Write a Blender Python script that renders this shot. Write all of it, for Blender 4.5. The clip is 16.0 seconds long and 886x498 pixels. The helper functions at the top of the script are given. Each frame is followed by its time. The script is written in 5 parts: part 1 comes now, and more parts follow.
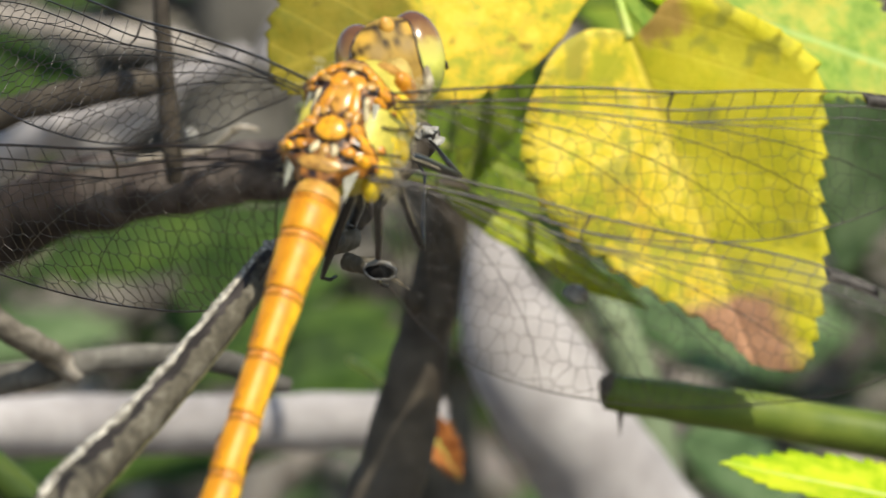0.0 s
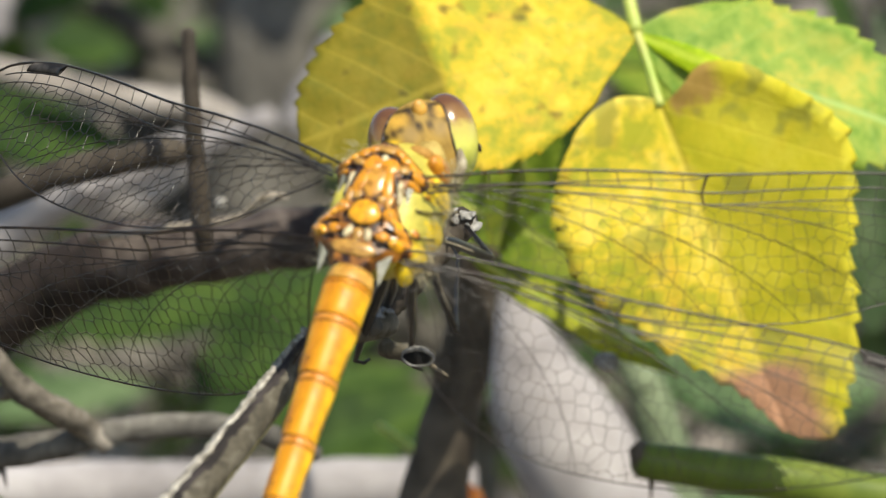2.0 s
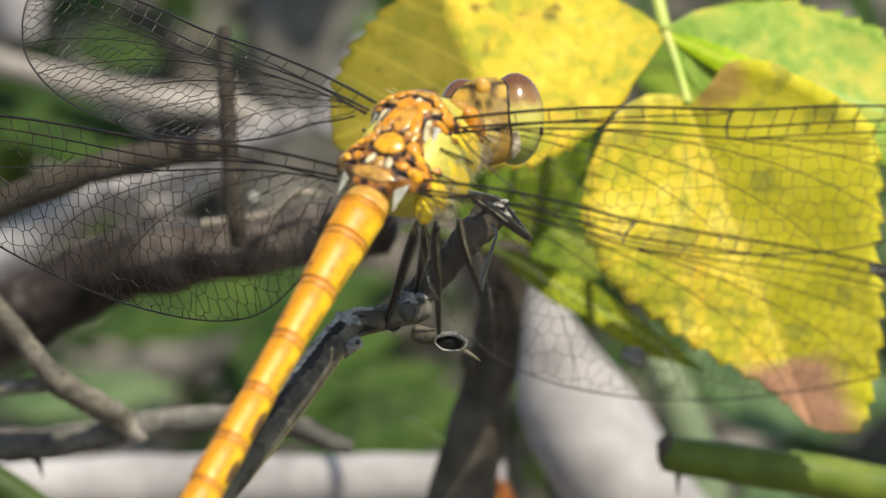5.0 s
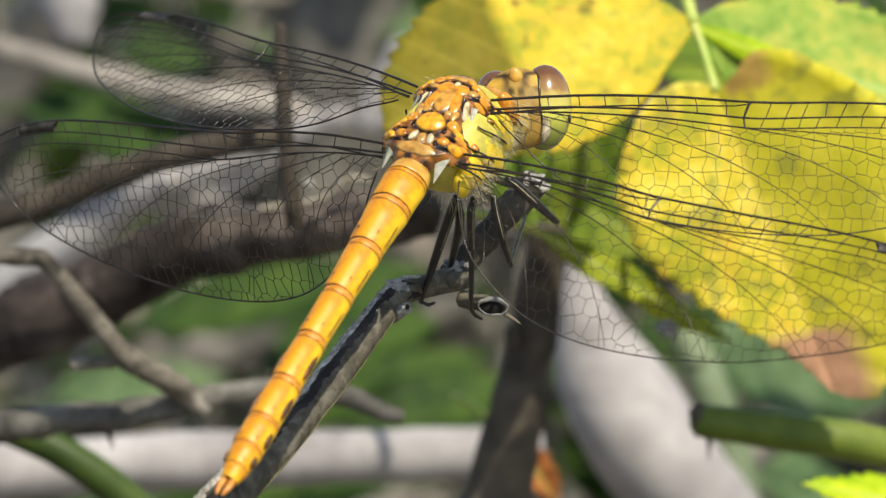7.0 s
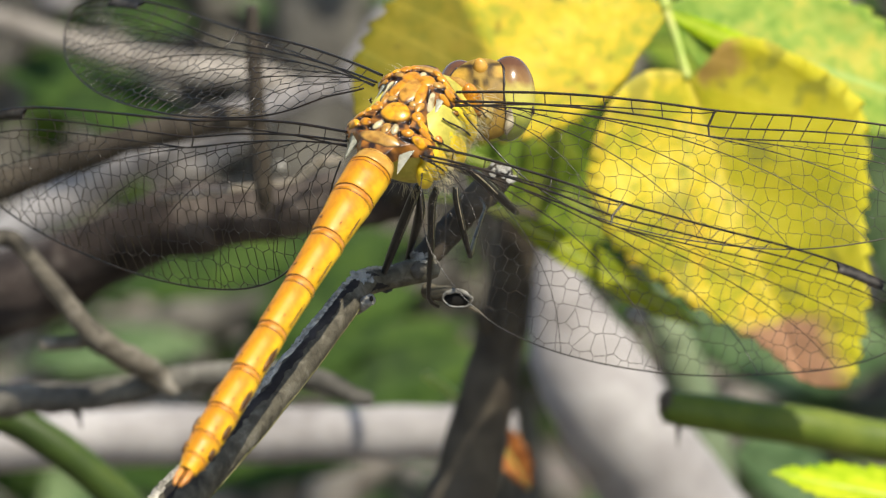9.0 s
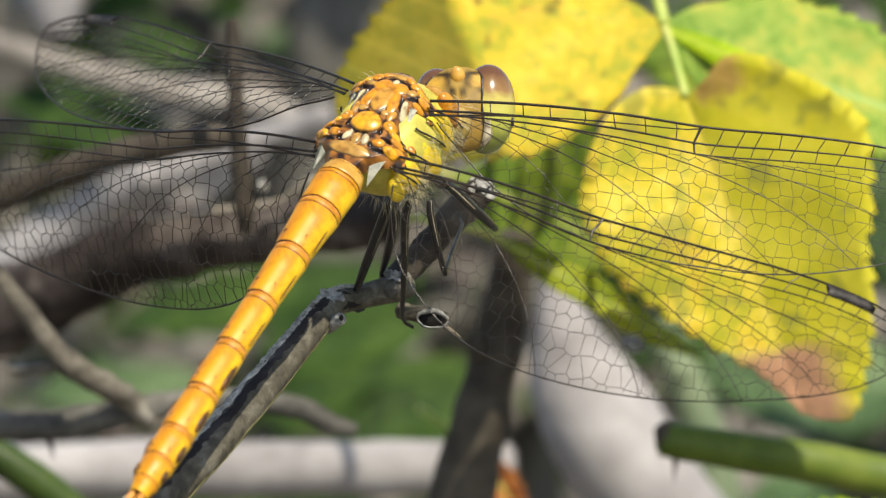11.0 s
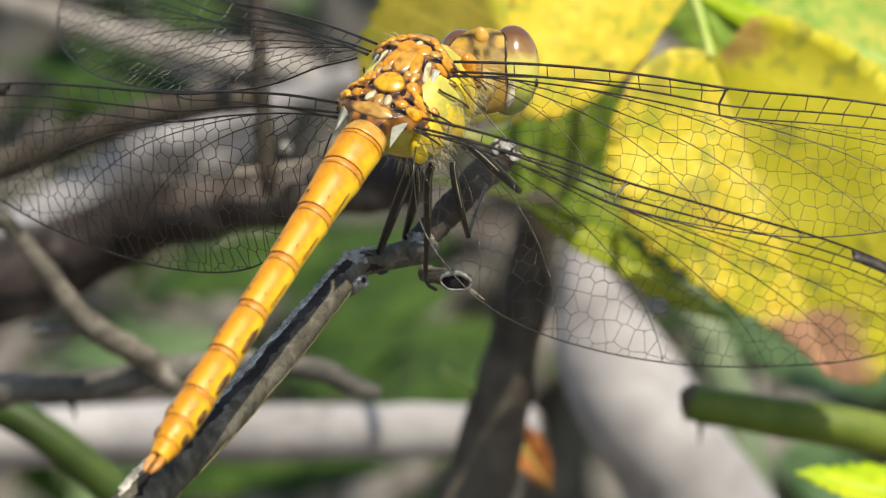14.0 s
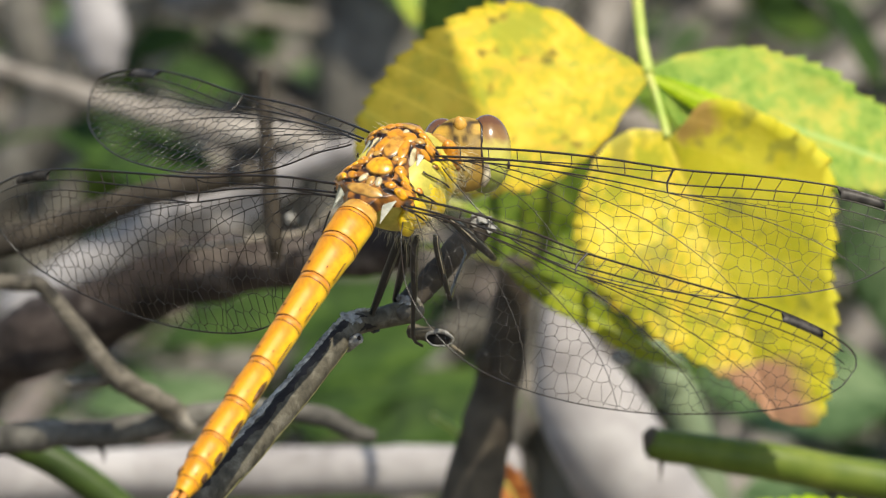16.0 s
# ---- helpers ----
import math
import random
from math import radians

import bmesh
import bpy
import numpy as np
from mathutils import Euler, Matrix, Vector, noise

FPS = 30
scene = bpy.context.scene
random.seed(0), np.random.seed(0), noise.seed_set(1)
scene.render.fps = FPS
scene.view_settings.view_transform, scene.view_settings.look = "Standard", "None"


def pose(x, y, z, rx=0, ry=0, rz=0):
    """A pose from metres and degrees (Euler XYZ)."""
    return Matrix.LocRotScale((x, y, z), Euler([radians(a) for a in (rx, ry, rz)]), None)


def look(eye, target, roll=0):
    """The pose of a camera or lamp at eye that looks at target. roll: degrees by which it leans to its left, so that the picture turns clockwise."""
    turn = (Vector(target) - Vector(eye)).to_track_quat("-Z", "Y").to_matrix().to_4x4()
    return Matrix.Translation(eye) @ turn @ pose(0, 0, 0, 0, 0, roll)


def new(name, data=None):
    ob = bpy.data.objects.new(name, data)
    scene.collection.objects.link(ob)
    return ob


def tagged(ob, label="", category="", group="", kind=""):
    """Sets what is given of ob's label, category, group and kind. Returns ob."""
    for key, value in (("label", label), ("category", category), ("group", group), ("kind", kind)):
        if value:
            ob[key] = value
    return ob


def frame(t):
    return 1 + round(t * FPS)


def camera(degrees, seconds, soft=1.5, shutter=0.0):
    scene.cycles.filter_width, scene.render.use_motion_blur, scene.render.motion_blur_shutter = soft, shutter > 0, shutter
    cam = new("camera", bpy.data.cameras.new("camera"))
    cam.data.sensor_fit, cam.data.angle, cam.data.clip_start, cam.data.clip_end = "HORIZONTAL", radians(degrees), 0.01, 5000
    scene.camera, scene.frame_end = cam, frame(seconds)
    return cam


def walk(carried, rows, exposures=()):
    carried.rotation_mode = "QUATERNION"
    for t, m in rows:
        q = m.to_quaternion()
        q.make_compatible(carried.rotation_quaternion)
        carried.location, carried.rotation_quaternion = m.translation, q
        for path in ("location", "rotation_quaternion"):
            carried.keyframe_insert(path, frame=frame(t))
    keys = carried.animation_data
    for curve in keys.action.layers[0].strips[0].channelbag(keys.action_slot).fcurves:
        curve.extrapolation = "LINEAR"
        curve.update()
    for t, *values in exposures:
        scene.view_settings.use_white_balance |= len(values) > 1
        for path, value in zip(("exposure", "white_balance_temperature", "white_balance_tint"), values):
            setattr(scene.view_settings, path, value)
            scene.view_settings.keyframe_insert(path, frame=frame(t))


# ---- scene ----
cam = camera(10, 16.0, soft=1.25, shutter=0.15)
cam.data.dof.use_dof = True
cam.data.dof.focus_distance = 0.300
cam.data.dof.aperture_fstop = 56.0
cam.data.dof.aperture_blades = 0

# seconds, eye in metres, turn in degrees
PATH = [
    (0, (0.00304, -0.26561, 0.67194), (74.502, 0.059, -0.289)),
    (0.1, (0.00305, -0.26569, 0.67230), (74.530, -0.009, -0.048)),
    (0.4, (0.00308, -0.26584, 0.67336), (74.852, 0.065, 0.172)),
    (0.5, (0.00309, -0.26586, 0.67371), (75.093, 0.284, 0.049)),
    (1, (0.00267, -0.26631, 0.67398), (74.891, 0.443, 0.133)),
    (1.5, (0.00276, -0.26474, 0.67383), (74.942, 0.197, -0.053)),
    (2, (0.00231, -0.26431, 0.67338), (74.971, 0.264, -0.127)),
    (2.5, (0.00189, -0.26620, 0.67357), (74.961, 0.332, -0.057)),
    (3, (0.00197, -0.26658, 0.67381), (75.004, 0.064, -0.034)),
    (3.4, (0.00267, -0.26386, 0.67452), (74.525, 0.176, 0.120)),
    (3.5, (0.00210, -0.26685, 0.67297), (74.837, 0.104, 0.032)),
    (3.6, (0.00411, -0.26127, 0.67430), (74.304, 0.094, 0.233)),
    (3.8, (0.00441, -0.26271, 0.67521), (74.361, 0.184, -0.016)),
    (4, (0.00288, -0.26738, 0.67344), (74.980, -0.029, -0.166)),
    (4.1, (0.00329, -0.26425, 0.67460), (74.785, 0.070, -0.081)),
    (4.5, (0.00189, -0.26614, 0.67313), (74.998, 0.063, 0.112)),
    (4.6, (0.00205, -0.26314, 0.67184), (75.185, 0.156, 0.162)),
    (4.7, (0.00196, -0.26433, 0.67210), (75.160, 0.053, 0.168)),
    (6.8, (-0.00004, -0.28889, 0.67759), (75.350, 1.077, -0.136)),
    (6.9, (-0.00024, -0.28998, 0.67711), (75.426, 0.206, 0.275)),
    (7, (-0.00045, -0.29108, 0.67663), (75.325, 0.716, 0.150)),
    (7.5, (0.00087, -0.28979, 0.67989), (74.823, 0.265, 0.371)),
    (8, (0.00072, -0.28886, 0.68014), (74.670, 0.284, 0.307)),
    (8.5, (0.00222, -0.28915, 0.68039), (74.564, 0.148, 0.404)),
    (9, (0.00235, -0.29000, 0.68000), (74.578, 0.113, 0.433)),
    (9.2, (0.00078, -0.28445, 0.68327), (73.702, -0.226, 0.160)),
    (11.3, (0.00814, -0.27334, 0.67300), (75.402, -0.047, 1.372)),
    (11.5, (0.00784, -0.27045, 0.67599), (74.700, 0.183, 1.277)),
    (11.6, (0.00810, -0.27087, 0.67554), (74.544, 0.345, 1.292)),
    (12, (0.00916, -0.27246, 0.67372), (74.873, -0.081, 1.440)),
    (12.5, (0.01003, -0.27353, 0.67421), (74.987, -0.016, 1.376)),
    (13, (0.00936, -0.27356, 0.67286), (74.811, -0.154, 1.349)),
    (13.2, (0.00863, -0.27443, 0.67309), (74.670, 0.335, 1.318)),
    (13.4, (0.00790, -0.27526, 0.67329), (74.606, 0.379, 1.593)),
    (13.5, (0.00754, -0.27567, 0.67339), (74.723, -0.246, 1.688)),
    (14, (0.00810, -0.27508, 0.67300), (74.896, -0.077, 1.646)),
    (14.2, (0.00804, -0.28382, 0.67580), (74.995, 0.325, 1.304)),
    (14.5, (0.00796, -0.29692, 0.68000), (75.227, 0.463, 1.348)),
    (15, (0.01155, -0.31193, 0.68556), (75.054, 0.097, 1.811)),
    (15.5, (0.01095, -0.31551, 0.68617), (75.200, 0.179, 1.781)),
    (16, (0.01080, -0.31560, 0.68532), (75.363, 0.277, 1.647)),
]
walk(cam, [(t, pose(*eye, *turned)) for t, eye, turned in PATH], exposures=((0, 0.13, 6800, 6), (16, 0.13, 6800, 6)))

# ---- daylight ----
world = bpy.data.worlds.new("sky")
scene.world = world
world.use_nodes = True
wn = world.node_tree.nodes
sky = wn.new("ShaderNodeTexSky")
sky.sky_type = "NISHITA"
sky.sun_disc = False
SUN_FROM = Vector((0.30, -0.41, 0.86)).normalized()
sky.sun_elevation = math.asin(SUN_FROM.z)
sky.sun_rotation = math.atan2(SUN_FROM.x, SUN_FROM.y)
wn["Background"].inputs[1].default_value = 0.155
world.node_tree.links.new(sky.outputs[0], wn["Background"].inputs[0])
sun = new("sun", bpy.data.lights.new("sun", "SUN"))
sun.data.energy = 5.0
sun.data.angle = radians(0.53)
sun.data.color = (1.0, 0.94, 0.84)
sun.matrix_world = look(SUN_FROM * 5, (0, 0, 0))

# ---- axes ----
# The camera leans 15 degrees down on the perch. V() turns millimetres to the right of, above and beyond
# the perch, on axes that lean so, into a place in the world.
LEAN = math.atan2(0.08, 0.29)
RIGHT = Vector((1, 0, 0))
UP = Vector((0, math.sin(LEAN), math.cos(LEAN)))
AWAY = Vector((0, math.cos(LEAN), -math.sin(LEAN)))
PERCH = Vector((0, 0, 0.6))


# All that lies behind the perch stands this much further back, in millimetres, and is larger by as much.
SET_BACK = 26.0


def growth(z):
    """How much larger a thing is at the depth z for being set back."""
    return 1 + SET_BACK * min(1.0, max(0.0, (z - 15.5) / 1.5)) / (300 + z)


def V(x, y, z):
    k = growth(z)
    return PERCH + (RIGHT * (x * k + 5 * (1 - k)) + UP * y * k + AWAY * (z * k + 300 * (k - 1))) * 0.001


def rooted(x, y, depth=20):
    """A point just under the ground, x and y in millimetres to the right of and beyond the perch, on the leaning axes."""
    d = Vector((x, y, -1000 * PERCH.z - depth))
    return (x, d.dot(UP), d.dot(AWAY))


# ---- materials ----
class Nodes:
    """A short hand for building node materials."""

    def __init__(self, name):
        self.mat = bpy.data.materials.new(name)
        self.mat.use_nodes = True
        self.n = self.mat.node_tree.nodes
        self.l = self.mat.node_tree.links
        self.bsdf = self.n["Principled BSDF"]
        self.out = self.n["Material Output"]

    def node(self, kind, inputs=(), **props):
        nd = self.n.new(kind)
        if "operation" in props:
            nd.operation = props["operation"]
        if "data_type" in props:
            nd.data_type, nd.blend_type = props["data_type"], props["blend_type"]
        for key, v in dict(inputs).items():
            if hasattr(v, "is_output"):
                self.l.new(v, nd.inputs[key])
            else:
                nd.inputs[key].default_value = v
        return nd

    def coords(self, scale=(1, 1, 1)):
        tc = self.node("ShaderNodeTexCoord")
        return self.node("ShaderNodeMapping", {"Vector": tc.outputs["Object"], "Scale": scale}).outputs[0]

    def noise(self, scale, detail=4, rough=0.55, vec=None, warp=0.0):
        return self.node("ShaderNodeTexNoise", {"Vector": vec or self.coords(), "Scale": scale, "Detail": detail, "Roughness": rough, "Distortion": warp}).outputs["Fac"]

    def ramp(self, fac, stops):
        r = self.node("ShaderNodeValToRGB", {"Fac": fac})
        els = r.color_ramp.elements
        while len(els) < len(stops):
            els.new(0.5)
        for e, (p, c) in zip(els, stops):
            e.position, e.color = p, (*c, 1) if len(c) == 3 else c
        return r.outputs[0]

    def math(self, op, a, b=0.0, clamp=False):
        m = self.node("ShaderNodeMath", {0: a, 1: b}, operation=op)
        m.use_clamp = clamp
        return m.outputs[0]

    def mix(self, fac, a, b, blend="MIX"):
        m = self.node("ShaderNodeMix", data_type="RGBA", blend_type=blend)
        for i, v in ((0, fac), (6, a), (7, b)):
            if hasattr(v, "is_output"):
                self.l.new(v, m.inputs[i])
            else:
                m.inputs[i].default_value = v if i == 0 else (*v, 1)
        return m.outputs[2]

    def step(self, v, lo, hi):
        return self.node("ShaderNodeMapRange", {0: v, 1: lo, 2: hi, 3: 0.0, 4: 1.0}).outputs[0]

    def bump(self, height, strength=0.4, dist=0.0001):
        b = self.node("ShaderNodeBump", {"Height": height, "Strength": strength, "Distance": dist})
        self.l.new(b.outputs[0], self.bsdf.inputs["Normal"])
        return b.outputs[0]

    def set(self, **kw):
        names = {"color": "Base Color", "rough": "Roughness", "metal": "Metallic", "spec": "Specular IOR Level", "coat": "Coat Weight", "sss": "Subsurface Weight"}
        for k, v in kw.items():
            s = self.bsdf.inputs[names[k]]
            if hasattr(v, "is_output"):
                self.l.new(v, s)
            else:
                s.default_value = (*v, 1) if isinstance(v, tuple) else v
        return self


def bark(name, dark, mid, light, scale=900, rough=0.85, balance=(0.35, 0.55, 0.72), relief=0.7, coarse=None):
    k = Nodes(name)
    big = k.noise(coarse or scale * 0.25, 3, 0.6)
    fine = k.noise(scale, 6, 0.65, warp=0.6)
    fac = k.math("ADD", k.math("MULTIPLY", big, 0.55), k.math("MULTIPLY", fine, 0.45))
    col = k.ramp(fac, [(balance[0], dark), (balance[1], mid), (balance[2], light)])
    k.set(color=col, rough=rough, spec=0.25)
    k.bump(fac, relief, 0.0004)
    return k.mat


def leaf_material(name, low, mid, high, vein, spots=(0.10, 0.06, 0.03), spot_at=0.74, thin=0.4, patch=160, brown=None, lean=0.75, spacing=2.4, gloss=0.6, half=None, fold_brown=False, shaded_tail=None, rib=0.65, mottle=None):
    """Leaf blade: y runs along the midrib, x across it. Colours blotched at two scales, side veins, spots, a withered
    end and an outer end coloured as if shaded.
    """
    k = Nodes(name)
    xyz = k.node("ShaderNodeSeparateXYZ", {0: k.coords((1000, 1000, 1000))})
    ax = k.math("ABSOLUTE", xyz.outputs[0])
    blot = k.noise(patch, 4, 0.62, warp=0.3)
    fine = k.noise(patch * 7, 4, 0.6)
    fac = k.math("ADD", k.math("MULTIPLY", blot, 0.75), k.math("MULTIPLY", fine, 0.25))
    col = k.ramp(fac, [(0.42, low), (0.49, mid), (0.56, high)])
    if mottle:
        # small green islands in loose clusters, and faint orange clouds
        green, warm, amount = mottle
        cluster = k.step(k.noise(patch * 1.1, 3, 0.6, k.coords((1.0, 1.0, 1.7))), 0.44, 0.60)
        dots = k.step(k.noise(patch * 5.5, 3, 0.6), 0.50, 0.60)
        col = k.mix(k.math("MULTIPLY", k.math("MULTIPLY", dots, cluster), amount), col, green)
        cloud = k.step(k.noise(patch * 2.1, 4, 0.6, k.coords((1.3, 1.0, 1.0))), 0.52, 0.72)
        col = k.mix(k.math("MULTIPLY", cloud, 0.55), col, warm)
    if half:
        edge = k.math("ADD", xyz.outputs[0], k.math("MULTIPLY", k.math("SUBTRACT", blot, 0.5), 6.0))
        col = k.mix(k.math("MULTIPLY", k.step(edge, 0.6, -0.8), 0.75), col, k.mix(fac, half, tuple(v * 1.5 for v in half)))
    # beyond y0 the blade turns dull olive: shade put into the colour
    if shaded_tail:
        tone, y0 = shaded_tail
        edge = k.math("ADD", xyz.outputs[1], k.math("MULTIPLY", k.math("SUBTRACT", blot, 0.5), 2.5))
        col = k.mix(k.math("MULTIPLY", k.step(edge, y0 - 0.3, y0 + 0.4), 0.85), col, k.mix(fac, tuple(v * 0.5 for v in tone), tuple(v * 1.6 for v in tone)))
    # side veins
    along = k.math("ADD", xyz.outputs[1], k.math("MULTIPLY", ax, -lean))
    saw = k.math("ABSOLUTE", k.math("SUBTRACT", k.math("FRACT", k.math("MULTIPLY", along, 1 / spacing)), 0.5))
    veins = k.step(saw, 0.43, 0.5)
    mid_rib = k.step(ax, 0.32, 0.08)
    lines = k.math("MAXIMUM", k.math("MULTIPLY", veins, 0.16), k.math("MULTIPLY", mid_rib, rib))
    col = k.mix(lines, col, vein)
    # spots
    sp = k.noise(patch * 2.6, 2, 0.5)
    col = k.mix(k.math("MULTIPLY", k.step(sp, spot_at, spot_at + 0.09), 0.7), col, spots)
    if brown:
        tone, (y0, y1), (x0, x1) = brown
        edge = k.math("ADD", k.math("MULTIPLY", k.math("SUBTRACT", blot, 0.5), 5.0), xyz.outputs[1])
        m = k.math("MULTIPLY", k.step(edge, y0, y1), k.step(k.math("ADD", xyz.outputs[0], k.math("MULTIPLY", fine, 1.2)), x1, x0))
        col = k.mix(m, col, k.mix(fine, tone, tuple(c * 0.6 for c in tone)))
    if fold_brown:
        near = k.math("ADD", xyz.outputs[1], k.math("MULTIPLY", k.math("SUBTRACT", fine, 0.5), 2.0))
        m = k.math("MULTIPLY", k.step(near, 1.1, 0.3), k.math("MULTIPLY", k.step(xyz.outputs[0], -0.3, -0.8), k.step(xyz.outputs[0], -4.2, -3.2)))
        col = k.mix(k.math("MULTIPLY", m, 0.7), col, k.mix(fine, (0.58, 0.30, 0.14), (0.34, 0.16, 0.07)))
    k.set(color=col, rough=gloss, spec=0.15)
    height = k.math("ADD", k.math("MULTIPLY", lines, -0.6), k.math("MULTIPLY", fine, 0.5))
    nrm = k.bump(height, 0.5, 0.0003)
    tr = k.node("ShaderNodeBsdfTranslucent", {"Color": k.mix(0.25, col, (1.0, 0.9, 0.2), "MULTIPLY"), "Normal": nrm})
    ms = k.node("ShaderNodeMixShader", {0: thin, 1: k.bsdf.outputs[0], 2: tr.outputs[0]})
    k.l.new(ms.outputs[0], k.out.inputs[0])
    return k.mat


def plain(name, a, b, scale=1500, rough=0.4, spec=0.5, relief=0.15, coat=0.0, lo=0.38, hi=0.62):
    k = Nodes(name)
    f = k.noise(scale, 4, 0.6)
    k.set(color=k.ramp(f, [(lo, a), (hi, b)]), rough=rough, spec=spec, coat=coat)
    k.bump(f, relief, 0.00005)
    return k.mat


BARK_PERCH = bark("weathered_bark", (0.03, 0.026, 0.019), (0.10, 0.087, 0.062), (0.22, 0.20, 0.16), 1500, 0.75, (0.36, 0.52, 0.68), 0.5, 330)
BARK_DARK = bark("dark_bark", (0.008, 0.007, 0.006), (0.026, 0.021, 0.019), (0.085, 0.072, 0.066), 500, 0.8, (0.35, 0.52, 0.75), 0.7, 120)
BARK_GREY = bark("grey_bark", (0.03, 0.028, 0.024), (0.10, 0.091, 0.077), (0.24, 0.223, 0.189), 700, 0.8, (0.35, 0.5, 0.7), 0.6, 160)
BARK_TWIG = bark("twig_bark", (0.07, 0.059, 0.043), (0.26, 0.218, 0.155), (0.52, 0.46, 0.40), 900, 0.75, (0.38, 0.5, 0.66), 0.5, 140)
WOOD_PALE = bark("bleached_wood", (0.18, 0.162, 0.158), (0.34, 0.313, 0.305), (0.50, 0.468, 0.458), 300, 0.8, (0.3, 0.5, 0.7), 0.3, 60)
WOOD_BEIGE = bark("dry_wood", (0.12, 0.102, 0.085), (0.30, 0.265, 0.23), (0.50, 0.455, 0.41), 260, 0.85, (0.34, 0.5, 0.68), 0.3, 50)
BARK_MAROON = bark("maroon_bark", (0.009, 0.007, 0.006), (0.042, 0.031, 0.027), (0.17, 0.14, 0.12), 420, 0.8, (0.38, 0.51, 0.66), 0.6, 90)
BARK_FORK = bark("fork_bark", (0.03, 0.026, 0.021), (0.14, 0.12, 0.092), (0.36, 0.32, 0.27), 800, 0.75, (0.38, 0.5, 0.66), 0.5, 130)
BARK_BROWN = bark("brown_bark", (0.02, 0.016, 0.011), (0.055, 0.044, 0.033), (0.12, 0.099, 0.073), 400, 0.8, (0.34, 0.5, 0.7), 0.4, 100)
STEM_GREEN = bark("green_stem", (0.05, 0.075, 0.010), (0.10, 0.14, 0.018), (0.20, 0.23, 0.035), 300, 0.45, (0.3, 0.5, 0.7), 0.15, 80)
STEM_DARK = bark("dark_green_stem", (0.02, 0.036, 0.007), (0.045, 0.075, 0.012), (0.10, 0.13, 0.022), 300, 0.5, (0.3, 0.5, 0.7), 0.15, 80)
STEM_PALE = bark("pale_green_stem", (0.10, 0.13, 0.07), (0.16, 0.20, 0.11), (0.26, 0.30, 0.18), 300, 0.6, (0.3, 0.5, 0.7), 0.15, 80)
STALK = plain("leaf_stalk", (0.32, 0.42, 0.06), (0.50, 0.50, 0.12), 400, 0.45)
LEAF_MAIN = leaf_material("yellowing_leaf", (0.50, 0.48, 0.04), (0.83, 0.66, 0.055), (0.93, 0.76, 0.13), (0.86, 0.70, 0.10), (0.36, 0.35, 0.06), 0.575, 0.30, 170, brown=((0.76, 0.42, 0.25), (16.4, 17.6), (-1.0, -2.8)), half=(0.52, 0.48, 0.025), fold_brown=True, mottle=((0.36, 0.42, 0.045), (0.84, 0.50, 0.06), 0.6))
LEAF_LEFT = leaf_material("blotched_leaf", (0.38, 0.37, 0.03), (0.64, 0.48, 0.03), (0.80, 0.57, 0.06), (0.70, 0.53, 0.08), (0.07, 0.05, 0.015), 0.61, 0.25, 190, shaded_tail=((0.15, 0.132, 0.014), 12.5), rib=0.2, mottle=((0.34, 0.40, 0.05), (0.82, 0.44, 0.06), 0.7))
LEAF_PALE = leaf_material("pale_green_leaf", (0.20, 0.33, 0.045), (0.32, 0.43, 0.07), (0.54, 0.50, 0.08), (0.46, 0.62, 0.20), (0.42, 0.30, 0.06), 0.70, 0.28, 150, mottle=((0.20, 0.33, 0.05), (0.58, 0.50, 0.09), 0.5))
LEAF_LIME = leaf_material("lime_leaf", (0.28, 0.44, 0.01), (0.42, 0.56, 0.015), (0.60, 0.66, 0.03), (0.58, 0.68, 0.08), (0.1, 0.12, 0.02), 0.8, 0.3, 150)
LEAF_OLIVE = leaf_material("olive_leaf", (0.16, 0.22, 0.014), (0.27, 0.33, 0.02), (0.44, 0.46, 0.03), (0.26, 0.32, 0.06), (0.05, 0.04, 0.02), 0.72, 0.35, 150)
LEAF_FRESH = leaf_material("fresh_green_leaf", (0.11, 0.18, 0.018), (0.18, 0.27, 0.026), (0.33, 0.38, 0.05), (0.26, 0.33, 0.07), (0.1, 0.14, 0.03), 0.8, 0.4, 130)
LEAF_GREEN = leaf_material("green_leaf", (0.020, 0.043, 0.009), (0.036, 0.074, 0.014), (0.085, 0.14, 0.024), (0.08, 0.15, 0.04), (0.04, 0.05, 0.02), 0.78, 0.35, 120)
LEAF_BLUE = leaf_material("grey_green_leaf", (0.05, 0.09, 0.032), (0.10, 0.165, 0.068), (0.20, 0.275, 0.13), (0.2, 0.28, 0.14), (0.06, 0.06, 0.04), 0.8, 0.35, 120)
LEAF_RUST = leaf_material("rusty_dead_leaf", (0.22, 0.07, 0.02), (0.48, 0.18, 0.05), (0.65, 0.32, 0.14), (0.4, 0.15, 0.05), (0.1, 0.05, 0.02), 0.75, 0.3, 150)


# ---- mesh helpers ----
def link(name, bm, mats, parent=None, smooth=True, label=""):
    me = bpy.data.meshes.new(name)
    bm.normal_update()
    bm.to_mesh(me)
    bm.free()
    for m in mats if isinstance(mats, (list, tuple)) else [mats]:
        me.materials.append(m)
    if smooth:
        me.polygons.foreach_set("use_smooth", [True] * len(me.polygons))
    ob = new(name, me)
    ob.parent = parent
    if label:
        ob["label"] = label
    return ob


def part(name, bm, material, parent, label=""):
    return link(name, bm, material, parent, True, label)


